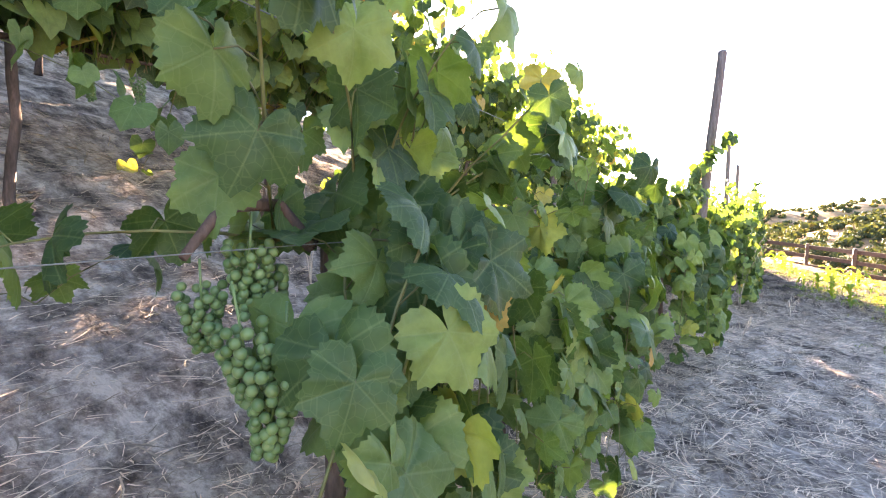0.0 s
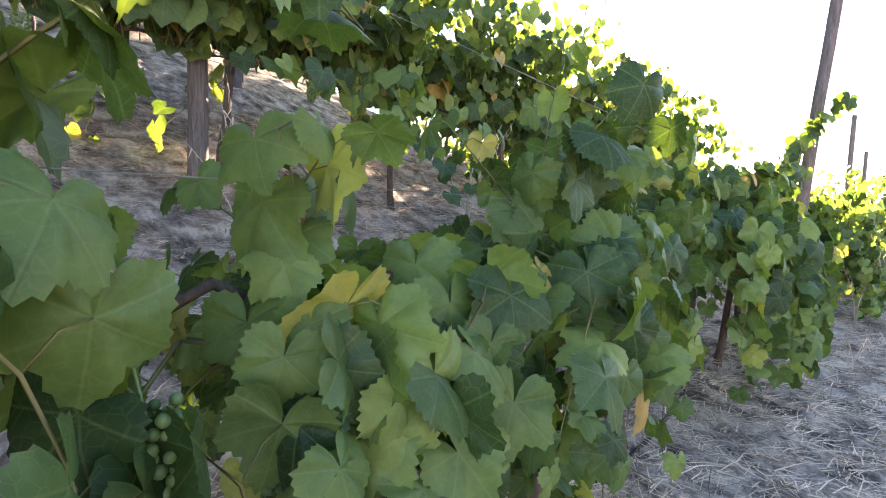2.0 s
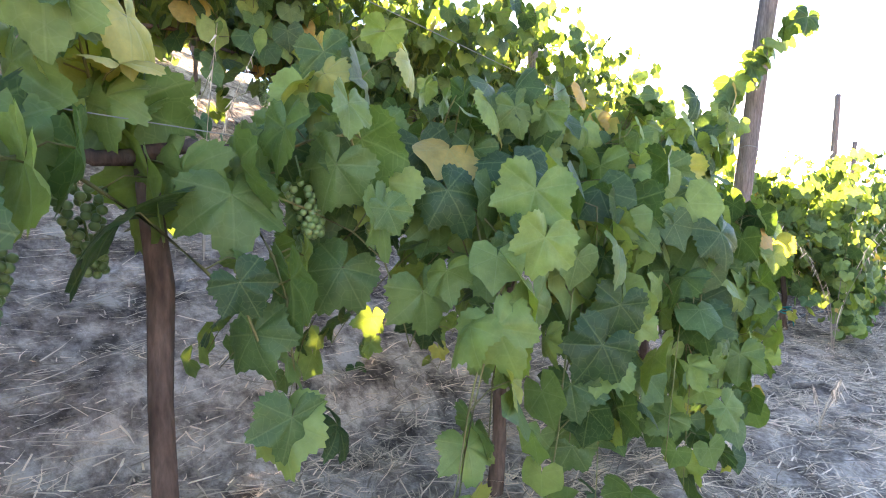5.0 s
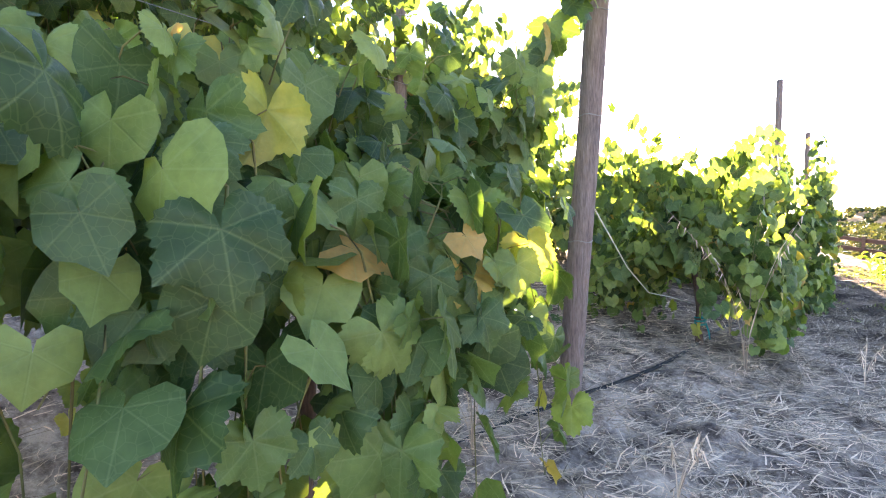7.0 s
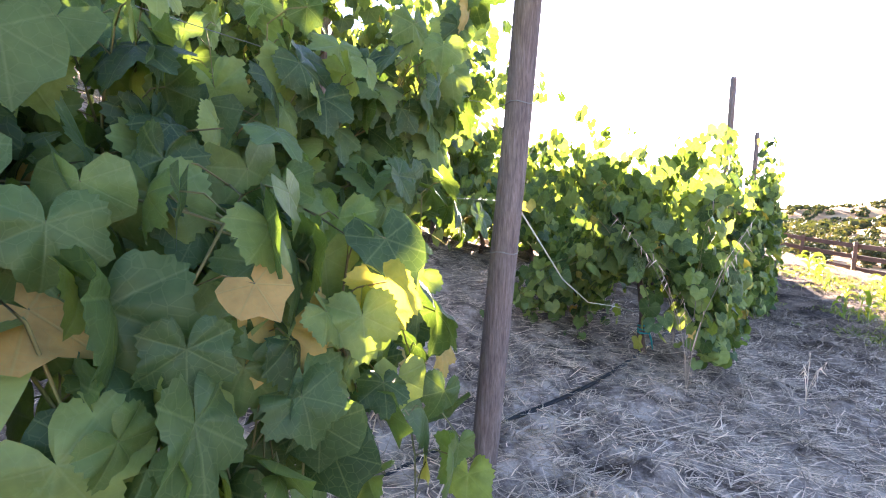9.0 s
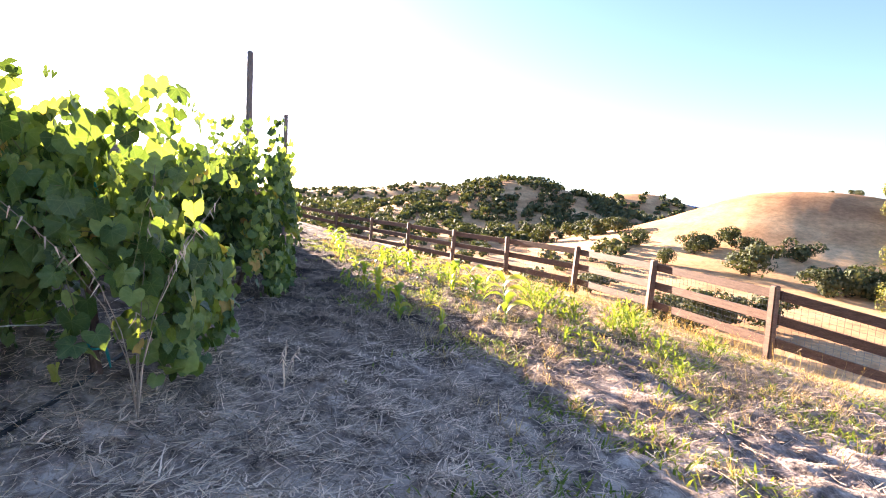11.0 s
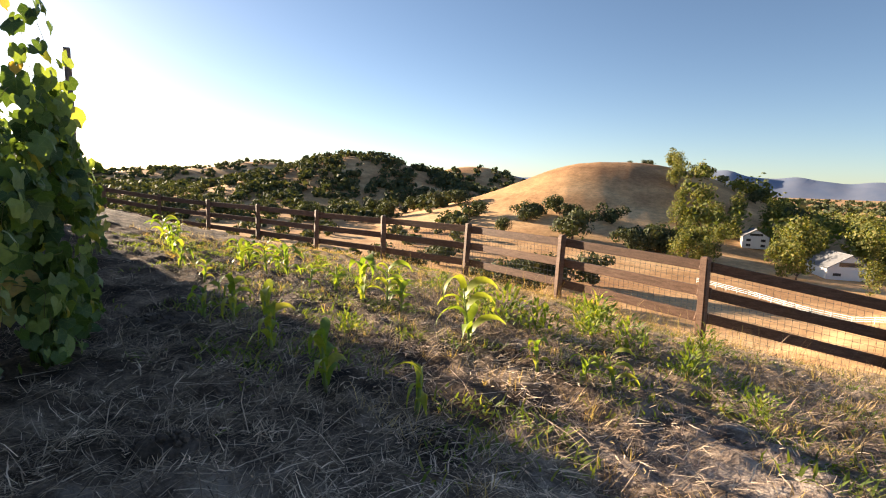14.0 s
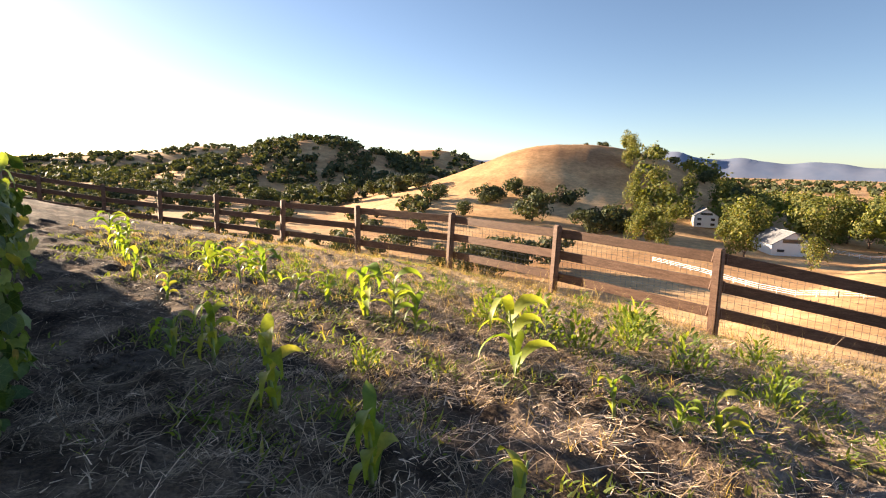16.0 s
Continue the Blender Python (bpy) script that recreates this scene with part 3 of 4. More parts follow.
k = 0
for n, y0, y1, step in ((1, -8.6, 2.9, 1.3), (2, -8.0, 6.5, 1.5), (3, -7.5, 9.0, 1.7), (4, -6.0, 12.0, 2.0)):
    y = y0
    while y < y1:
        vine(upper_row(n, y), y, 100 + k, "grapevine with a high dense canopy over a bare trunk", "grapevines of the upper rows", 0.78, 0.75, 80 if n == 1 else 40 if n == 2 else 28, 0.85 if n == 1 else 0.8, 0.45, 0.06, 0, 4 if n == 1 else 0, 0.13, row_heading(y), 12, 0.0, 9.0, 0.45)
        y += step
        k += 1


# ---- trellis ----
def stake(base, top, r0, r1, label, seed):
    rnd = random.Random(seed)
    z = land_z(base[0], base[1]) - 0.25
    p = empty("vineyard_post", (base[0], base[1], z), label, "post", "posts of the vine trellis")
    line, h = [], top[2] - z
    for f in (0, 0.12, 0.3, 0.5, 0.7, 0.85, 0.995, 1.0):
        line.append(((top[0] - base[0]) * f + rnd.uniform(-0.004, 0.004), (top[1] - base[1]) * f + rnd.uniform(-0.004, 0.004), h * f))
    bm = bmesh.new()
    tube(bm, line, [r0 + (r1 - r0) * q[2] / h - (0.006 if i == 7 else 0) for i, q in enumerate(line)], 14)
    part("shaft", bm, POST_WOOD, p, "", True)
    for zz in (1.05, 1.55, 1.95):
        f = zz / h
        if f < 0.95:
            bm = bmesh.new()
            c = Vector(((top[0] - base[0]) * f, (top[1] - base[1]) * f, zz))
            r = r0 + (r1 - r0) * f + 0.002
            tube(bm, [c + Vector((r * math.cos(a), r * math.sin(a), 0.004 * math.sin(3 * a))) for a in np.linspace(0, 6.28, 15)], 0.0022, 4)
            part("wire_tie", bm, WIRE, p)
    return p


stake((-0.03, -0.11), (0.16, -0.12, 1.63), 0.05, 0.042, "tall weathered round wooden post leaning slightly", 1)
stake((0.88, 6.4), (0.88, 6.45, 1.68), 0.05, 0.04, "weathered round wooden post standing in a vine", 2)
stake((1.5, 10.2), (1.47, 10.2, 1.42), 0.05, 0.042, "weathered round wooden post beside a young vine", 3)
for i, (x, y, h) in enumerate(((-2.72, -3.45, 2.0), (-1.7, 1.0, 2.0), (-2.9, -7.6, 2.0), (-4.6, -1.9, 2.0), (-4.0, 2.6, 2.0), (-3.3, 4.6, 2.0))):
    stake((x, y), (x + 0.03, y, land_z(x, y) + h), 0.055, 0.046, "grey weathered wooden post in an upper row", 10 + i)


def strand(name, pts, r, mat, label, category, sides=4, group=""):
    bm = bmesh.new()
    tube(bm, [Vector(p) for p in pts], r, sides)
    return tagged(mesh_object(name, bm, mat, None, True), label, category, group)


for zz in (0.98, 1.3):
    pts = [(row_x(y), y, land_z(row_x(y), y) + zz - 0.02 * math.sin((y + 9) * 0.9)) for y in np.arange(-9.5, -0.3, 0.7)] + [(0.05, -0.11, land_z(0.0, -0.11) + zz)]
    strand("trellis_wire", pts, 0.0011, WIRE, "thin galvanised wire carrying the vine row", "wire", group="wires of the near row")
for n, end in ((1, 2.6), (2, 5.0)):
    pts = [(upper_row(n, y), y, land_z(upper_row(n, y), y) + 0.76) for y in np.arange(-9.5, end, 1.0)]
    strand("trellis_wire", pts, 0.002, WIRE, "thin galvanised wire along an upper vine row", "wire", group="wires of the upper rows")
strand("twine", [(0.07, -0.13, -0.13), (0.12, 0.4, -0.46), (0.12, 1.0, -0.66), (0.2, 1.3, -0.72), (0.29, 1.62, -0.8)], 0.003, TWINE, "pale twine slung from the post to a young vine", "twine")
hose = [(row_x(y) + 0.06 * math.sin(y * 1.7), y, land_z(row_x(y) + 0.06 * math.sin(y * 1.7), y) + 0.004) for y in np.arange(-9, 5, 0.25)]
strand("drip_hose", hose, 0.011, HOSE, "black drip irrigation hose lying in the straw", "hose", 8)


def tape(x, y, z, r):
    bm = bmesh.new()
    for k in range(3):
        zz = z + k * 0.022
        tube(bm, [Vector((x + r * math.cos(a), y + r * math.sin(a), zz + 0.006 * math.sin(a + k))) for a in np.linspace(0, 6.3, 10)], 0.0075, 4)
    tube(bm, [Vector((x + r, y, z)), Vector((x + r + 0.02, y - 0.02, z - 0.05)), Vector((x + r + 0.03, y - 0.02, z - 0.11))], [0.008, 0.009, 0.004], 4)
    return tagged(mesh_object("plant_tie", bm, TIE), "teal plastic tape tied round a vine", "plant tie", "teal tapes tied round the vines")


zv = land_z(0.33, 1.87)
tape(0.33, 1.87, zv + 0.15, 0.036)
tape(0.33, 1.75, zv + 1.0, 0.02)
for y, h in ((-3.45, 1.0), (-2.0, 1.06), (-1.0, 1.0)):
    tape(row_x(y), y, land_z(row_x(y), y) + h, 0.024)


def dry_weed(x, y, seed, n, h):
    rnd = random.Random(seed)
    v = empty("dry_weed", (x, y, land_z(x, y) - 0.01), "tall bleached dry grass stalks arching beside a vine", "dry grass", "tall dry grass by the vines")
    for k in range(n):
        a, l, lean = rnd.uniform(0, 6.28), h * rnd.uniform(0.6, 1.1), rnd.uniform(0.05, 0.5)
        bm = bmesh.new()
        tube(bm, [(lean * l * f * f * math.cos(a), lean * l * f * f * math.sin(a), l * (f - 0.25 * lean * f * f)) for f in (0, 0.25, 0.5, 0.75, 1.0)], [0.003, 0.0028, 0.0024, 0.002, 0.001], 4)
        part("stalk", bm, STRAW, v)
        bm = bmesh.new()
        for j in range(7):
            q = 0.72 + 0.04 * j
            tube(bm, [(lean * l * q * q * math.cos(a), lean * l * q * q * math.sin(a), l * (q - 0.25 * lean * q * q)), (lean * l * q * q * math.cos(a) + rnd.gauss(0, 0.02), lean * l * q * q * math.sin(a) + rnd.gauss(0, 0.02), l * (q - 0.25 * lean * q * q) - 0.045)], [0.004, 0.001], 3)
        tagged(part("seed_head", bm, STRAW, v, "drooping dry seed head"), kind="stuff")


for x, y, seed, n, h in ((0.62, 1.35, 1, 6, 1.1), (0.5, 2.3, 2, 5, 1.0), (-1.9, -2.0, 3, 6, 1.0), (-2.1, -3.6, 4, 5, 0.9), (-1.2, -0.4, 5, 6, 1.1), (-0.2, -0.6, 6, 4, 0.5), (0.45, -0.35, 7, 4, 0.35), (1.25, 1.8, 8, 4, 0.3)):
    dry_weed(x, y, seed, n, h)


# ---- paddock fence ----
FENCE_AT = [(14.9, -3.6), (13.5, -1.4), (12.2, 0.85), (10.95, 3.1), (9.5, 5.24), (9.43, 8.15), (9.38, 11.1), (8.66, 14.0), (7.76, 16.68), (6.71, 19.24), (5.66, 21.77), (4.38, 24.19), (2.7, 26.4), (0.95, 28.6), (-0.95, 30.7), (-3.0, 32.6)]
FENCE_H = 1.36


def build_fence():
    fence = empty("paddock_fence", (9.9, 8.0, land_z(9.9, 8.0)), "dark brown stained three-rail wooden fence with wire mesh", "fence")
    origin = fence.location.copy()
    tops = []
    for i, (x, y) in enumerate(FENCE_AT):
        z = land_z(x, y)
        rnd = random.Random(i)
        bm = bmesh.new()
        m = Matrix.Translation(Vector((x, y, z + FENCE_H / 2 - 0.15)) - origin) @ pose(0, 0, 0, rnd.uniform(-1.5, 1.5), rnd.uniform(-0.5, 2.5), -10 * rnd.random())
        box(bm, (0.13, 0.13, FENCE_H + 0.3), m)
        bmesh.ops.bevel(bm, geom=bm.edges[:], offset=0.018, segments=2, affect="EDGES")
        part("post", bm, FENCE_WOOD, fence)
        tops.append(Vector((x, y, z)))
    for i, (a, b2) in enumerate(zip(tops, tops[1:])):
        d = b2 - a
        flat = Vector((d.y, -d.x, 0)).normalized()
        for h in (0.36, 0.78, 1.2):
            rnd = random.Random(i * 7 + int(h * 10))
            bm = bmesh.new()
            mid = (a + b2) / 2 + flat * 0.085 + Vector((0, 0, h + rnd.uniform(-0.012, 0.012)))
            q = d.to_track_quat("X", "Z").to_matrix().to_4x4()
            box(bm, (d.length + 0.16, 0.036, 0.165), Matrix.Translation(mid - origin) @ q)
            bmesh.ops.bevel(bm, geom=bm.edges[:], offset=0.006, segments=1, affect="EDGES")
            part("rail", bm, FENCE_WOOD, fence)
        if i < 7:
            bm = bmesh.new()
            n = int(d.length / 0.1)
            for k in range(n + 1):
                p = a + d * (k / n) + flat * 0.115 - origin
                tube(bm, [p + Vector((0, 0, 0.05)), p + Vector((0, 0, 1.16))], 0.0026, 3)
            for h in np.arange(0.06, 1.17, 0.1):
                tube(bm, [a + flat * 0.116 - origin + Vector((0, 0, h)), b2 + flat * 0.116 - origin + Vector((0, 0, h))], 0.0026, 3)
            part("wire_mesh", bm, WIRE, fence, "galvanised square wire mesh")


build_fence()


# ---- corn, weeds ----
def blade_leaf(bm, base, heading, length, width, arch, seed, folds=7):
    rnd = random.Random(seed)
    d = Vector((math.cos(heading), math.sin(heading), 0))
    side = Vector((-d.y, d.x, 0))
    prev = None
    up, p = rnd.uniform(1.0, 1.4), Vector(base)
    for k in range(folds + 1):
        f = k / folds
        w = width * (0.55 + 0.9 * f if f < 0.4 else 1.0 * (1 - f) ** 0.75 * 1.45) * 0.5
        tw = side * math.cos(f * 1.2 * rnd.uniform(0.8, 1.1)) + Vector((0, 0, math.sin(f * 0.9)))
        c = [bm.verts.new(p - tw * w + Vector((0, 0, 0.25 * w))), bm.verts.new(p), bm.verts.new(p + tw * w + Vector((0, 0, 0.25 * w)))]
        if prev:
            bm.faces.new((prev[0], prev[1], c[1], c[0]))
            bm.faces.new((prev[1], prev[2], c[2], c[1]))
        prev = c
        ang = up - arch * f * 2.2
        p = p + (d * math.cos(ang) + Vector((0, 0, math.sin(ang)))) * (length / folds)


def corn(x, y, h, seed, leaves=8):
    rnd = random.Random(seed)
    v = empty("corn_plant", (x, y, land_z(x, y) - 0.01), "young yellow-green corn plant growing in dry soil", "corn plant", "corn plants of the garden strip")
    bm = bmesh.new()
    lean = (rnd.uniform(-0.06, 0.06), rnd.uniform(-0.06, 0.06))
    tube(bm, [(lean[0] * f, lean[1] * f, h * 0.8 * f) for f in (0, 0.3, 0.6, 1.0)], [0.012, 0.011, 0.009, 0.004], 6)
    part("stalk", bm, TENDRIL, v, "", True)
    a0 = rnd.uniform(0, 3)
    for k in range(leaves):
        f = 0.12 + 0.85 * k / leaves
        bm = bmesh.new()
        blade_leaf(bm, (lean[0] * f, lean[1] * f, h * 0.8 * f), a0 + math.pi * (k % 2) + rnd.gauss(0, 0.4), h * rnd.uniform(0.5, 0.8), h * rnd.uniform(0.12, 0.18), rnd.uniform(0.85, 1.65), seed * 20 + k)
        part("leaf", bm, CORN_LEAF, v, "", True)
    return v


CORN_AT = [(2.79, 12.0, 0.6), (2.6, 9.6, 0.45), (2.45, 8.3, 0.4), (3.3, 8.6, 0.5), (3.5, 8.2, 0.52), (3.72, 8.0, 0.5), (2.4, 5.6, 0.48), (2.2, 5.75, 0.4), (2.41, 4.67, 0.5), (2.44, 3.86, 0.45), (2.72, 3.38, 0.36), (3.65, 7.1, 0.36), (3.9, 6.9, 0.4), (3.85, 6.1, 0.62), (4.12, 6.05, 0.6), (4.02, 5.6, 0.4), (3.93, 4.4, 0.68), (4.03, 3.75, 0.3), (4.14, 3.45, 0.28), (4.24, 3.24, 0.36), (2.7, 10.6, 0.5), (3.55, 9.2, 0.46), (3.2, 13.0, 0.4), (2.55, 7.4, 0.3), (2.9, 11.2, 0.42), (3.97, 9.2, 0.4), (3.85, 8.75, 0.44)]
for i, (x, y, h) in enumerate(CORN_AT):
    corn(x, y, h, 300 + i, 8 if h > 0.4 else 6)


def weed(x, y, size, seed):
    rnd = random.Random(seed)
    v = empty("weed_clump", (x, y, land_z(x, y) - 0.01), "leafy green weed clump on the dry soil", "weed", "weeds of the garden strip")
    for k in range(9):
        bm = bmesh.new()
        a, l = rnd.uniform(0, 6.28), size * rnd.uniform(0.5, 1.0)
        tube(bm, [(0, 0, 0), (0.2 * l * math.cos(a), 0.2 * l * math.sin(a), 0.5 * l), (0.5 * l * math.cos(a), 0.5 * l * math.sin(a), 0.85 * l)], [0.004, 0.003, 0.001], 3)
        part("stem", bm, TENDRIL, v)
    bm = bmesh.new()
    for k in range(int(55 + 120 * size)):
        a, f = rnd.uniform(0, 6.28), rnd.random() ** 0.7
        blade_leaf(bm, (f * 0.5 * size * math.cos(a), f * 0.5 * size * math.sin(a), size * rnd.uniform(0.1, 0.85) * (1.1 - 0.5 * f)), a + rnd.gauss(0, 0.8), size * rnd.uniform(0.14, 0.3), size * rnd.uniform(0.05, 0.09), rnd.uniform(0.3, 1.2), k, 3)
    tagged(part("foliage", bm, WEED_LEAF, v, "", True), kind="stuff")


for i, (x, y, s) in enumerate(((4.94, 5.06, 0.5), (5.07, 4.7, 0.42), (5.88, 4.62, 0.5), (5.6, 4.5, 0.42), (5.5, 3.96, 0.4), (5.29, 3.28, 0.34), (4.97, 5.63, 0.42), (5.7, 7.2, 0.3), (4.6, 6.6, 0.34), (6.2, 4.9, 0.4), (5.3, 5.9, 0.36), (5.8, 8.6, 0.3), (4.3, 7.6, 0.3), (4.6, 9.0, 0.3), (3.1, 4.95, 0.24), (4.9, 2.6, 0.25), (7.9, 6.5, 0.3), (6.6, 3.8, 0.34))):
    weed(x, y, s, 500 + i)


def scatter(n, x0, x1, y0, y1, seed):
    r = np.random.default_rng(seed)
    return r.uniform(x0, x1, n), r.uniform(y0, y1, n), r


def ribbons(x, y, z, heading, length, width, lift, bend, r):
    """Thin bent blades lying or standing on the ground, each running out to a point."""
    n = len(x)
    d = np.stack([np.cos(heading), np.sin(heading)], 1)
    s = np.stack([-d[:, 1], d[:, 0]], 1)
    vs = []
    for k, f in enumerate((0.0, 0.5, 1.0)):
        cx = x + d[:, 0] * length * f + s[:, 0] * bend * length * f * f
        cy = y + d[:, 1] * length * f + s[:, 1] * bend * length * f * f
        cz = z + lift * length * (f if k < 2 else 0.75 + 0.25 * r.random(n))
        w = width * (0.5, 0.42, 0.0)[k]
        for g in ((-1, 1) if k < 2 else (0,)):
            vs.append(np.stack([cx + s[:, 0] * w * g, cy + s[:, 1] * w * g, cz + 0.3 * w * g], 1))
    v = np.stack(vs, 1).reshape(-1, 3)
    b = np.arange(n)[:, None] * 5
    return v, np.concatenate([b + np.array([[0, 2, 3]]), b + np.array([[0, 3, 1]]), b + np.array([[2, 4, 3]])])


def patches(x, y):
    return 0.5 + 0.25 * np.sin(x * 1.9 + 2 * np.sin(y * 1.3)) * np.cos(y * 1.6 + 1.5 * np.sin(x * 0.9)) * 1.3 + 0.3 * np.sin(x * 4.7 + 1.9 * np.sin(y * 3.1)) * np.sin(y * 5.3 + 1.4 * np.sin(x * 3.7))


def build_straw():
    # pale straw between the rows where the walk begins
    x, y, r = scatter(230000, -4.0, 3.0, -6.8, 3.4, 7)
    d = np.hypot(x - 0.6, (y + 1.5) * 0.5)
    keep = r.random(len(x)) < clampf(1.35 - d / 5, 0.25, 1.0) * (0.35 + 0.65 * patches(x, y)) * clampf((3.4 - y) / 1.4, 0.0, 1.0)
    x, y = x[keep], y[keep]
    n = len(x)
    z = land(x, y) + rough_land(x, y) + r.uniform(0.0, 0.022, n)
    v, f = ribbons(x, y, z, r.uniform(0, 6.283, n), r.gamma(2.4, 0.027, n) + 0.025, r.uniform(0.0022, 0.0065, n), r.normal(0.08, 0.16, n).clip(0, 0.7), r.normal(0, 0.22, n), r)
    tagged(new("straw", array_mesh("straw", v, f, STRAW)), "loose dry straw strewn over the vineyard soil", "straw", kind="stuff")
    # mulch, fine and short, over the strip of young corn; shade painted into its grey-brown
    x, y, r = scatter(310000, 0.4, 9.5, 0.4, 13.0, 17)
    d = np.hypot(x - 3.0, y - 4.0)
    keep = (x > np.interp(y, ROW_Y, ROW_X) - 0.3) & (r.random(len(x)) < clampf(1.2 - d / 5.5, 0.1, 1.0) * clampf(patches(x, y) * 2.6 - 0.75, 0.02, 1.0) * clampf((y - 0.4) / 1.5, 0.0, 1.0))
    x, y = x[keep], y[keep]
    n = len(x)
    z = land(x, y) + rough_land(x, y) + r.uniform(0.0, 0.03, n)
    v, f = ribbons(x, y, z, r.uniform(0, 6.283, n), r.gamma(2.2, 0.03, n) + 0.02, r.uniform(0.0016, 0.005, n), r.normal(0.15, 0.4, n).clip(0, 1.6), r.normal(0, 0.3, n), r)
    tagged(new("mulch", array_mesh("mulch", v, f, MULCH)), "fine straw mulch with bare soil patches, shade put into its grey-brown", "straw", kind="stuff")
    x, y, r = scatter(5200, -4.0, 6.0, -6.5, 7.0, 8)
    keep = (y < 2.0) | (r.random(len(x)) < 0.3)
    x, y = x[keep], y[keep]
    n = len(x)
    v, f = ribbons(x, y, land(x, y) + 0.02, r.uniform(0, 6.283, n), r.gamma(3.0, 0.06, n) + 0.08, r.uniform(0.002, 0.0045, n), r.uniform(0.0, 0.16, n), r.normal(0, 0.15, n), r)
    tagged(new("long_stalks", array_mesh("long_stalks", v, f, STRAW)), "long dry grass stalks lying on the soil", "dry stalks", kind="stuff")
    # bleached straw bits over the garden strip
    x, y, r = scatter(70000, 0.6, 8.5, 0.2, 10.0, 27)
    d = np.hypot(x - 3.2, y - 4.0)
    keep = (x > np.interp(y, ROW_Y, ROW_X) - 0.3) & (r.random(len(x)) < clampf(1.2 - d / 6.5, 0.1, 1.0) * clampf(patches(x * 1.7 + 5, y * 1.7) * 2.0 - 0.5, 0.05, 1.0) * clampf((x - 0.4) / 2.8, 0.15, 1.0))
    x, y = x[keep], y[keep]
    n = len(x)
    z = land(x, y) + rough_land(x, y) + r.uniform(0.004, 0.035, n)
    v, f = ribbons(x, y, z, r.uniform(0, 6.283, n), r.gamma(2.0, 0.022, n) + 0.02, r.uniform(0.0025, 0.0065, n), r.normal(0.1, 0.3, n).clip(0, 1.2), r.normal(0, 0.25, n), r)
    tagged(new("straw_bits", array_mesh("straw_bits", v, f, STRAW)), "bleached straw bits strewn over the garden strip", "straw", kind="stuff")
    # golden dry grass towards the fence, standing along it and lying beside it
    x, y, r = scatter(90000, 3.0, 12.5, -3.0, 24.0, 9)
    off = fence_x(y) - x
    keep = (off > -1.5) & (r.random(len(x)) < clampf(1.0 - off / 6.0, 0.05, 1.0) * clampf(patches(x + 3, y) * 1.4, 0.15, 1.0) * clampf(1.25 - np.hypot(x - 6, y - 4) / 13, 0.2, 1.0))
    x, y, off = x[keep], y[keep], off[keep]
    n = len(x)
    tall = (off < 0.7) & (r.random(n) < 0.3)
    v, f = ribbons(x, y, land(x, y) + r.uniform(0, 0.02, n), r.uniform(0, 6.283, n), np.where(tall, r.uniform(0.08, 0.3, n), r.uniform(0.03, 0.13, n)), r.uniform(0.0025, 0.006, n), np.where(tall, r.uniform(0.8, 2.4, n), r.uniform(0.05, 0.9, n)), r.normal(0, 0.3, n), r)
    tagged(new("dry_grass", array_mesh("dry_grass", v, f, DRY_GRASS)), "golden dry grass growing along the fence", "dry grass", kind="stuff")
    # low tufts of dry grass over the strip
    cx, cy, r = scatter(6500, 2.4, 10.5, -1.5, 14.0, 19)
    keep = (fence_x(cy) - cx > -0.5) & (r.random(len(cx)) < clampf(patches(cx, cy) * 1.5 - 0.2, 0.05, 1.0) * clampf(0.25 + cx / 9, 0.3, 1.0))
    cx, cy = np.repeat(cx[keep], 9), np.repeat(cy[keep], 9)
    n = len(cx)
    a = r.uniform(0, 6.283, n)
    x, y = cx + np.cos(a) * r.uniform(0, 0.06, n), cy + np.sin(a) * r.uniform(0, 0.06, n)
    v, f = ribbons(x, y, land(x, y) + rough_land(x, y) - 0.004, a, r.uniform(0.02, 0.075, n), r.uniform(0.0025, 0.0055, n), r.uniform(0.5, 2.2, n), r.normal(0, 0.4, n), r)
    tagged(new("grass_tufts", array_mesh("grass_tufts", v, f, DRY_GRASS)), "short tufts of golden dry grass on the soil", "dry grass", kind="stuff")
    # low green weeds over the sunny strip
    x, y, r = scatter(84000, 1.6, 9.5, 0.5, 13.0, 10)
    patch = np.sin(x * 2.7 + 2.2 * np.sin(y * 1.1)) * np.cos(y * 2.3 + 1.5 * np.sin(x * 1.9))
    keep = (patch > -0.1) & (r.random(len(x)) < clampf(patch * 1.6 + 0.1, 0.08, 0.9))
    x, y = x[keep], y[keep]
    n = len(x)
    v, f = ribbons(x, y, land(x, y), r.uniform(0, 6.283, n), r.uniform(0.02, 0.075, n), r.uniform(0.007, 0.018, n), r.uniform(0.2, 1.3, n), r.normal(0, 0.3, n), r)
    tagged(new("low_weeds", array_mesh("low_weeds", v, f, WEED_LEAF)), "small green weeds sprouting between the straw", "weeds", kind="stuff")


build_straw()


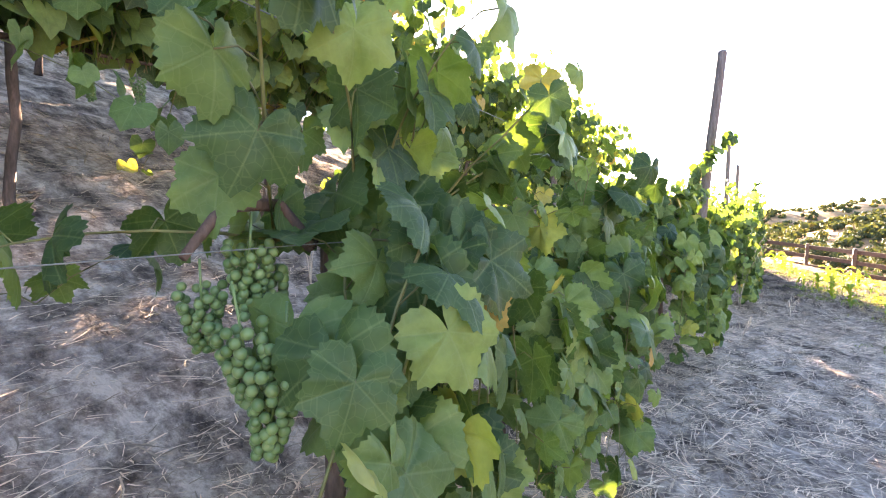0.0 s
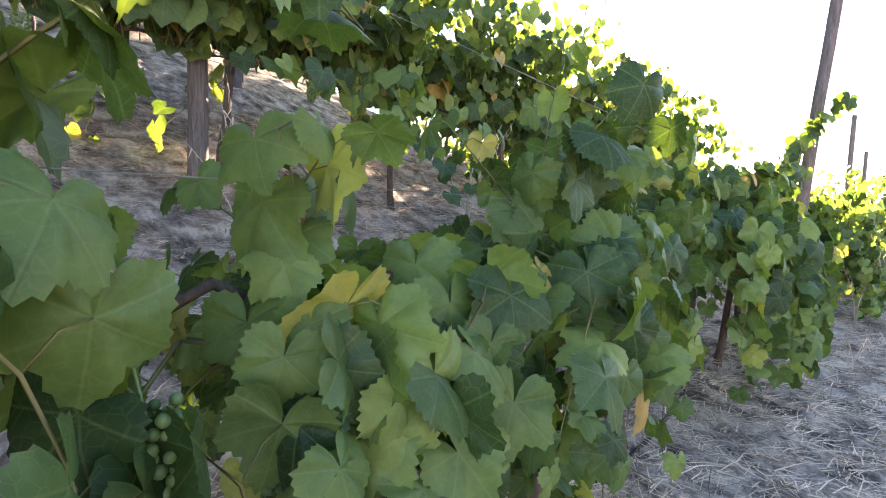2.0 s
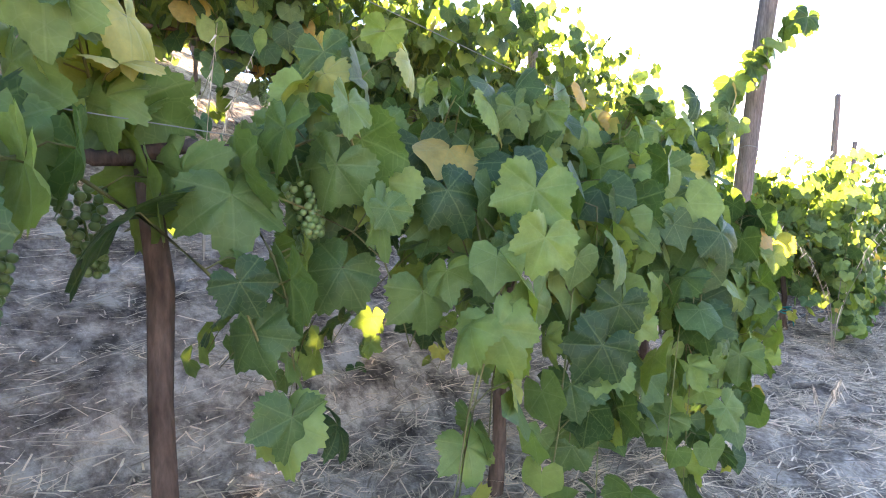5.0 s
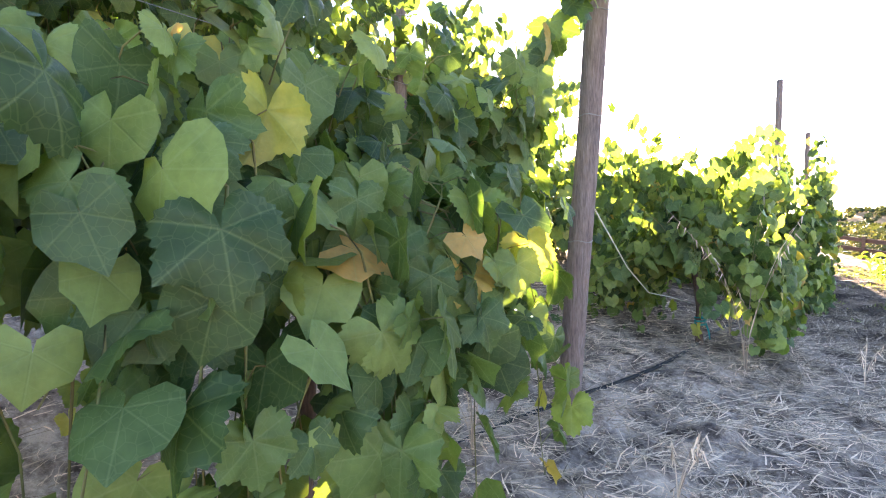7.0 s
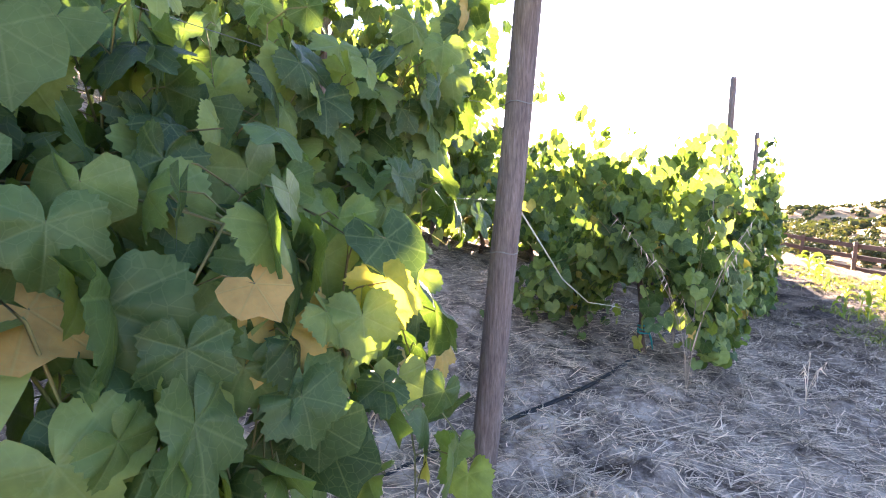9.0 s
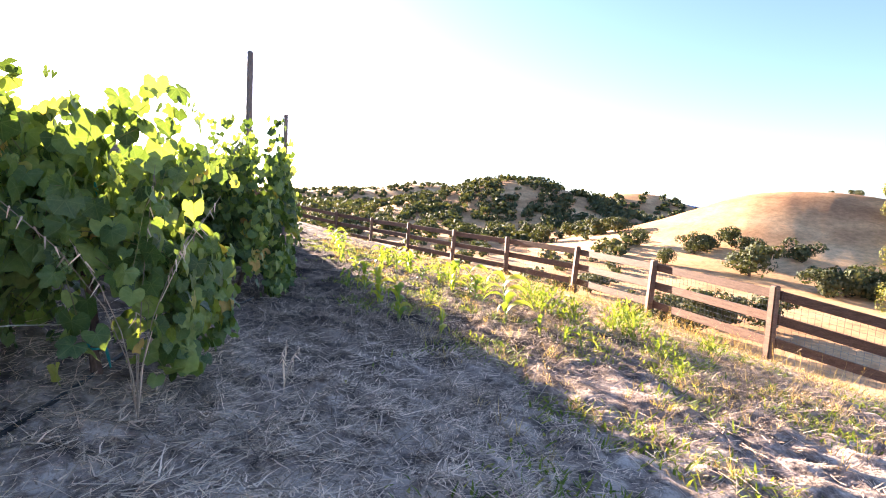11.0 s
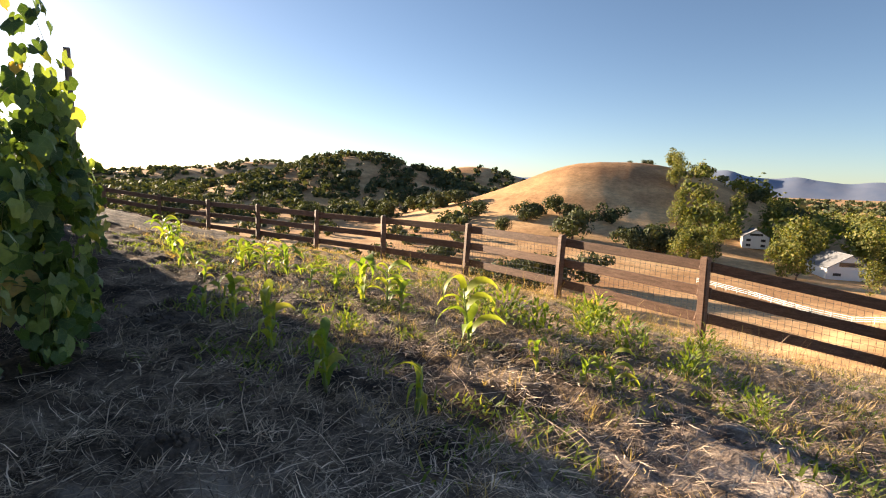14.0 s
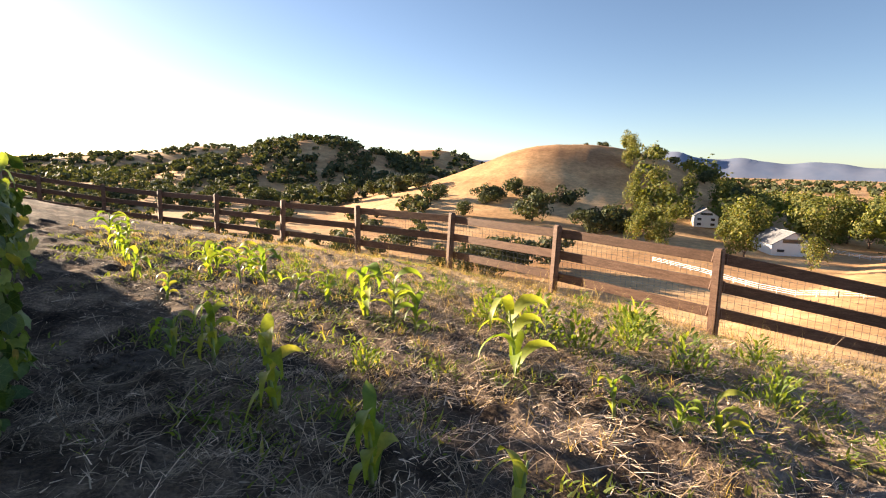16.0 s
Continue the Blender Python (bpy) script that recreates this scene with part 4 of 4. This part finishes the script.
def soil_mound(x, y, r, seed):
    """A low heap of dug-up dark soil with loose clods."""
    rnd = random.Random(seed)
    m = empty("soil_mound", (x, y, land_z(x, y)), "low heap of dug dark soil in the dry straw", "soil mound", "mounds of dug soil")
    bm = bmesh.new()
    rings = []
    for f in (1.0, 0.8, 0.55, 0.28):
        ring = []
        for k in range(22):
            a = 6.2832 * k / 22
            q = r * f * (1 + 0.22 * math.sin(2 * a + seed) + 0.12 * math.sin(5 * a + seed * 2) + rnd.uniform(-0.05, 0.05))
            px, py = q * math.cos(a), q * math.sin(a) * 0.8
            up = -0.05 if f == 1.0 else 0.025 + 0.035 * (1 - f * f) ** 0.7 + rnd.uniform(-0.008, 0.012)
            ring.append(bm.verts.new((px, py, land_z(x + px, y + py) - m.location.z + up)))
        rings.append(ring)
    for low_ring, high_ring in zip(rings, rings[1:]):
        for k in range(22):
            bm.faces.new((low_ring[k], low_ring[(k + 1) - 22 * (k == 21)], high_ring[(k + 1) - 22 * (k == 21)], high_ring[k]))
    bm.faces.new(rings[-1])
    part("heap", bm, SOIL, m, "", True)
    bm = bmesh.new()
    for k in range(40):
        a, q = rnd.uniform(0, 6.28), r * rnd.uniform(0.1, 1.15)
        px, py, c = q * math.cos(a), q * math.sin(a) * 0.8, rnd.uniform(0.008, 0.022)
        bmesh.ops.create_icosphere(bm, subdivisions=1, radius=c, matrix=pose(px, py, land_z(x + px, y + py) - m.location.z + 0.02 + 0.06 * max(0, 1 - (q / r) ** 2), rnd.uniform(0, 90), rnd.uniform(0, 90)) @ Matrix.Diagonal((1, rnd.uniform(0.6, 1), rnd.uniform(0.5, 0.8), 1)))
    tagged(part("loose_soil", bm, SOIL, m), kind="stuff")


for i, (x, y, r) in enumerate(((1.95, 5.85, 0.27), (1.62, 3.4, 0.14))):
    soil_mound(x, y, r, 40 + i)


# ---- valley: trees, houses, white fences ----
def crown_arrays(seed, lobes, quads, size, flat=0.75):
    """Leaf clumps on the shells of several uneven lobes."""
    r = np.random.default_rng(seed)
    vs, fs, at = [], [], 0
    centres = r.normal(0, 0.42, (lobes, 3)) * np.array([1, 1, flat * 0.7])
    radii = r.uniform(0.34, 0.62, lobes)
    for c, q in zip(centres, radii):
        n = quads // lobes
        d = r.normal(0, 1, (n, 3))
        d /= np.linalg.norm(d, axis=1)[:, None]
        p = c + d * q * r.uniform(0.75, 1.08, (n, 1)) * np.array([1, 1, flat])
        u = np.cross(d, r.normal(0, 1, (n, 3)))
        u /= np.linalg.norm(u, axis=1)[:, None]
        w = np.cross(d + r.normal(0, 0.5, (n, 3)), u)
        s = size * r.uniform(0.6, 1.3, (n, 1))
        vs.append(np.stack([p - u * s, p - w * s * 0.7, p + u * s * 0.9 + d * s * 0.3, p + w * s * 0.8], 1).reshape(-1, 3))
        fs.append(np.arange(n * 4).reshape(-1, 4) + at)
        at += n * 4
    v = np.concatenate(vs)
    v[:, 2] -= v[:, 2].min()
    return v, np.concatenate(fs)


def tree(seed, mat, label, category, flat, trunk_h):
    t = empty("oak_tree" if mat is OAK_LEAF else "poplar_tree", (0, 0, 0), label, category, "trees of the valley")
    rnd = random.Random(seed)
    bm = bmesh.new()
    tube(bm, [(0, 0, -0.05), (0.02, 0, trunk_h * 0.5), (0.0, 0.03, trunk_h + 0.15)], [0.09, 0.06, 0.045], 6)
    for k in range(4):
        a = k * 1.6 + rnd.random()
        tube(bm, [(0, 0, trunk_h * 0.8), (0.2 * math.cos(a), 0.2 * math.sin(a), trunk_h + 0.25), (0.42 * math.cos(a), 0.42 * math.sin(a), trunk_h + 0.45)], [0.04, 0.025, 0.012], 5)
    part("trunk", bm, BARK, t)
    v, f = crown_arrays(seed, 12, 1500, 0.08, flat)
    c = new("crown", array_mesh("crown", v + np.array([0, 0, trunk_h * 0.25]), f, mat))
    c.parent = t
    return t


oaks = [tree(600 + i, OAK_LEAF, "dark green rounded oak tree on a dry slope", "oak tree", 0.72, 0.14) for i in range(3)]
pales = [tree(620 + i, PALE_LEAF, "pale green tall tree near the valley houses", "tree", 1.35, 0.3) for i in range(2)]


def polar(az, r):
    return r * math.sin(radians(az)), r * math.cos(radians(az))


def plant(kinds, az, r, size, seed, used):
    x, y = polar(az, r)
    m = pose(x, y, land_z(x, y) - 0.02 * size, 0, 0, seed * 47 % 360) @ Matrix.Diagonal((size, size, size, 1))
    src = kinds[seed % len(kinds)]
    if src.name not in used:
        used[src.name] = (src, m)
        return src
    return copy_thing(src, m)


used = {}
for i, (az, r, s) in enumerate(((46.0, 232, 5.5), (46.9, 236, 6), (49.2, 240, 5), (51.0, 232, 5), (55.0, 230, 6), (43.5, 215, 4), (51.0, 205, 8), (58.5, 195, 6.5), (59.6, 198, 6), (57.2, 190, 6), (60.5, 195, 5), (53.5, 130, 5), (47.5, 128, 5.5), (49.5, 128, 5), (46.0, 110, 4), (62.8, 330, 4), (63.6, 330, 3.5), (56.4, 345, 2), (58.2, 350, 4), (70.2, 300, 6), (71.4, 300, 6), (67.9, 310, 5), (66.5, 330, 4), (36.0, 300, 6), (38.5, 290, 6), (33.5, 330, 7), (31.0, 300, 6), (29.5, 340, 8), (26.0, 330, 8), (40.5, 250, 5), (36.5, 150, 4), (33.5, 140, 4), (30.0, 125, 4), (26.0, 120, 4), (41.0, 120, 4), (44.0, 115, 4.5), (22.0, 300, 7), (18.0, 320, 8), (13.0, 310, 7), (9.0, 330, 8), (20.0, 130, 4), (14.0, 140, 5))):
    plant(oaks, az, r, s, i, used)
for i, (az, r, s) in enumerate(((60.4, 318, 4.2), (61.0, 312, 3.6), (61.2, 298, 3.6), (60.9, 285, 3.4), (61.4, 262, 3.2), (61.2, 240, 3.4), (62.0, 222, 3.4), (61.8, 196, 3.2), (62.8, 200, 3.8), (63.8, 198, 3.6), (64.6, 190, 3.0), (65.3, 215, 3.2), (66.0, 235, 3.6), (70.4, 225, 3.6), (71.0, 200, 5.5), (72.0, 205, 5.5), (73.0, 215, 5), (70.6, 178, 3.6), (71.7, 176, 3.8), (76.5, 240, 6), (78.0, 250, 6), (79.5, 240, 6), (81.0, 230, 6), (77.2, 215, 5), (83.0, 260, 7), (85.0, 250, 7), (87.0, 240, 7), (61.9, 178, 3.6), (63.3, 176, 3.4), (77.0, 165, 3), (88.0, 180, 4.5), (91.0, 200, 6), (64.9, 250, 4), (63.6, 265, 4), (66.6, 275, 4), (69.4, 275, 4.5))):
    plant(pales, az, r, s, i, used)

for src, m in used.values():
    src.matrix_basis = m


def build_woods():
    """The wooded hill and the far tree belts, too far and many to count."""
    r = np.random.default_rng(42)
    shapes = [crown_arrays(700 + i, 5, 60, 0.22, 0.75) for i in range(4)]
    distant = [crown_arrays(710 + i, 4, 24, 0.36, 0.7) for i in range(4)]
    vs, fs, at = [], [], 0
    spots = []
    for n, a0, a1, r0, r1, s0, s1 in ((800, 14, 40, 450, 740, 4, 8.5), (480, -2, 42, 300, 470, 3.5, 6.5), (320, 2, 22, 460, 700, 4, 7), (2200, -8, 27, 640, 1800, 7, 12), (240, 36, 47, 560, 950, 6, 10), (260, 64, 100, 290, 640, 3.5, 6), (900, 62, 110, 640, 2600, 6, 12), (230, 2, 46, 150, 330, 2.4, 4.8)):
        az, rr = r.uniform(a0, a1, n), r.uniform(r0, r1, n)
        gap = np.sin(az * 0.9 + rr * 0.021) + np.sin(az * 2.3 - rr * 0.033 + 1)
        for a, q, g in zip(az, rr, gap):
            if g < (-0.3 if q < 740 else -0.55) or (40 < a < 63 and q < 400):
                continue
            spots.append((a, q, r.uniform(s0, s1)))
    for i, (a, q, s) in enumerate(spots):
        x, y = polar(a, q)
        v, f = (distant if q > 640 else shapes)[i % 4]
        t = r.uniform(0, 6.28)
        rot = np.array([[math.cos(t), -math.sin(t), 0], [math.sin(t), math.cos(t), 0], [0, 0, 1]])
        vs.append(v @ rot.T * s + np.array([x, y, land_z(x, y) - 0.1 * s]))
        fs.append(f + at)
        at += len(v)
    tagged(new("woods", array_mesh("woods", np.concatenate(vs), np.concatenate(fs), OAK_LEAF)), "dark oak woods covering the far hills", "woods", kind="stuff")


build_woods()


def build_grove():
    """Paler trees among the valley houses and lanes."""
    r = np.random.default_rng(77)
    shapes = [crown_arrays(720 + i, 6, 80, 0.2, 1.1) for i in range(4)]
    vs, fs, at = [], [], 0
    for i in range(720):
        a, q = r.uniform(61, 100), r.uniform(215, 620)
        if math.sin(a * 0.8 + q * 0.03) + math.sin(a * 1.9 - q * 0.017) < -0.3:
            continue
        x, y = polar(a, q)
        sc = r.uniform(3, 5.5)
        v, f = shapes[i % 4]
        vs.append(v * sc + np.array([x, y, land_z(x, y) - 0.1 * sc]))
        fs.append(f + at)
        at += len(v)
    tagged(new("grove", array_mesh("grove", np.concatenate(vs), np.concatenate(fs), PALE_LEAF)), "pale green trees scattered over the valley floor", "trees", kind="stuff")


build_grove()


def house(az, r, w, d, h, label, turn):
    x, y = polar(az, r)
    ob = empty("farm_house", (x, y, land_z(x, y) - 0.3), label, "house")
    ob.rotation_euler = (0, 0, radians(turn))
    bm = bmesh.new()
    box(bm, (w, d, h), pose(0, 0, h / 2))
    g = [bm.verts.new((sx * w / 2, sy * d / 2, h)) for sy in (-1, 1) for sx in (-1, 1)] + [bm.verts.new((0, sy * d / 2, h + w * 0.32)) for sy in (-1, 1)]
    bm.faces.new((g[0], g[1], g[4]))
    bm.faces.new((g[2], g[3], g[5]))
    part("wall", bm, WHITE, ob)
    for s in (-1, 1):
        bm = bmesh.new()
        sl = math.atan2(w * 0.32, w / 2)
        box(bm, (w / 2 / math.cos(sl) + 0.5, d + 0.8, 0.18), Matrix.Translation((s * (w / 4 + 0.1), 0, h + w * 0.16 + 0.08)) @ pose(0, 0, 0, 0, math.degrees(sl) * s, 0))
        part("roof", bm, ROOF, ob, "grey pitched roof")
    for sx in (-0.28, 0.28):
        for zz in ((h * 0.5,) if h < 4 else (h * 0.28, h * 0.72)):
            bm = bmesh.new()
            box(bm, (w * 0.17, 0.12, h * 0.22), pose(sx * w, -d / 2 - 0.03, zz))
            part("window", bm, PANE, ob, "dark window pane")
    bm = bmesh.new()
    box(bm, (w * 0.5, 0.12, w * 0.1), pose(0, -d / 2 - 0.05, h + w * 0.1))
    part("gable_window", bm, PANE, ob, "dark gable window")


house(68.1, 232, 8.5, 12, 4.4, "white two-storey farm house with grey gables", -62)
house(74.6, 196, 12, 15, 3.6, "low white barn with a grey roof", -50)
house(81.5, 320, 12, 14, 4, "far white farm building among the trees", -70)


def white_fence(line, group_label):
    f = empty("white_rail_fence", (*polar(*line[0]), land_z(*polar(*line[0]))), group_label, "fence", "white rail fences of the valley")
    o = f.location.copy()
    for (a0, r0), (a1, r1) in zip(line, line[1:]):
        p, q = Vector((*polar(a0, r0), 0)), Vector((*polar(a1, r1), 0))
        n = max(2, int((q - p).length / 3.0))
        pts = [p.lerp(q, k / n) for k in range(n + 1)]
        for v in pts:
            v.z = land_z(v.x, v.y)
        for v in pts:
            bm = bmesh.new()
            box(bm, (0.14, 0.14, 1.5), Matrix.Translation(v - o + Vector((0, 0, 0.6))))
            part("post", bm, WHITE, f)
        for h in (0.5, 0.9, 1.3):
            bm = bmesh.new()
            tube(bm, [v - o + Vector((0, 0, h)) for v in pts], 0.075, 4)
            part("rail", bm, WHITE, f)


white_fence([(63.5, 150), (68.0, 140), (73.0, 128), (79.0, 122), (86.0, 120)], "white three-rail fence round a dry paddock")
white_fence([(74.0, 230), (79.0, 205), (85.0, 190)], "white three-rail fence along the valley lane")
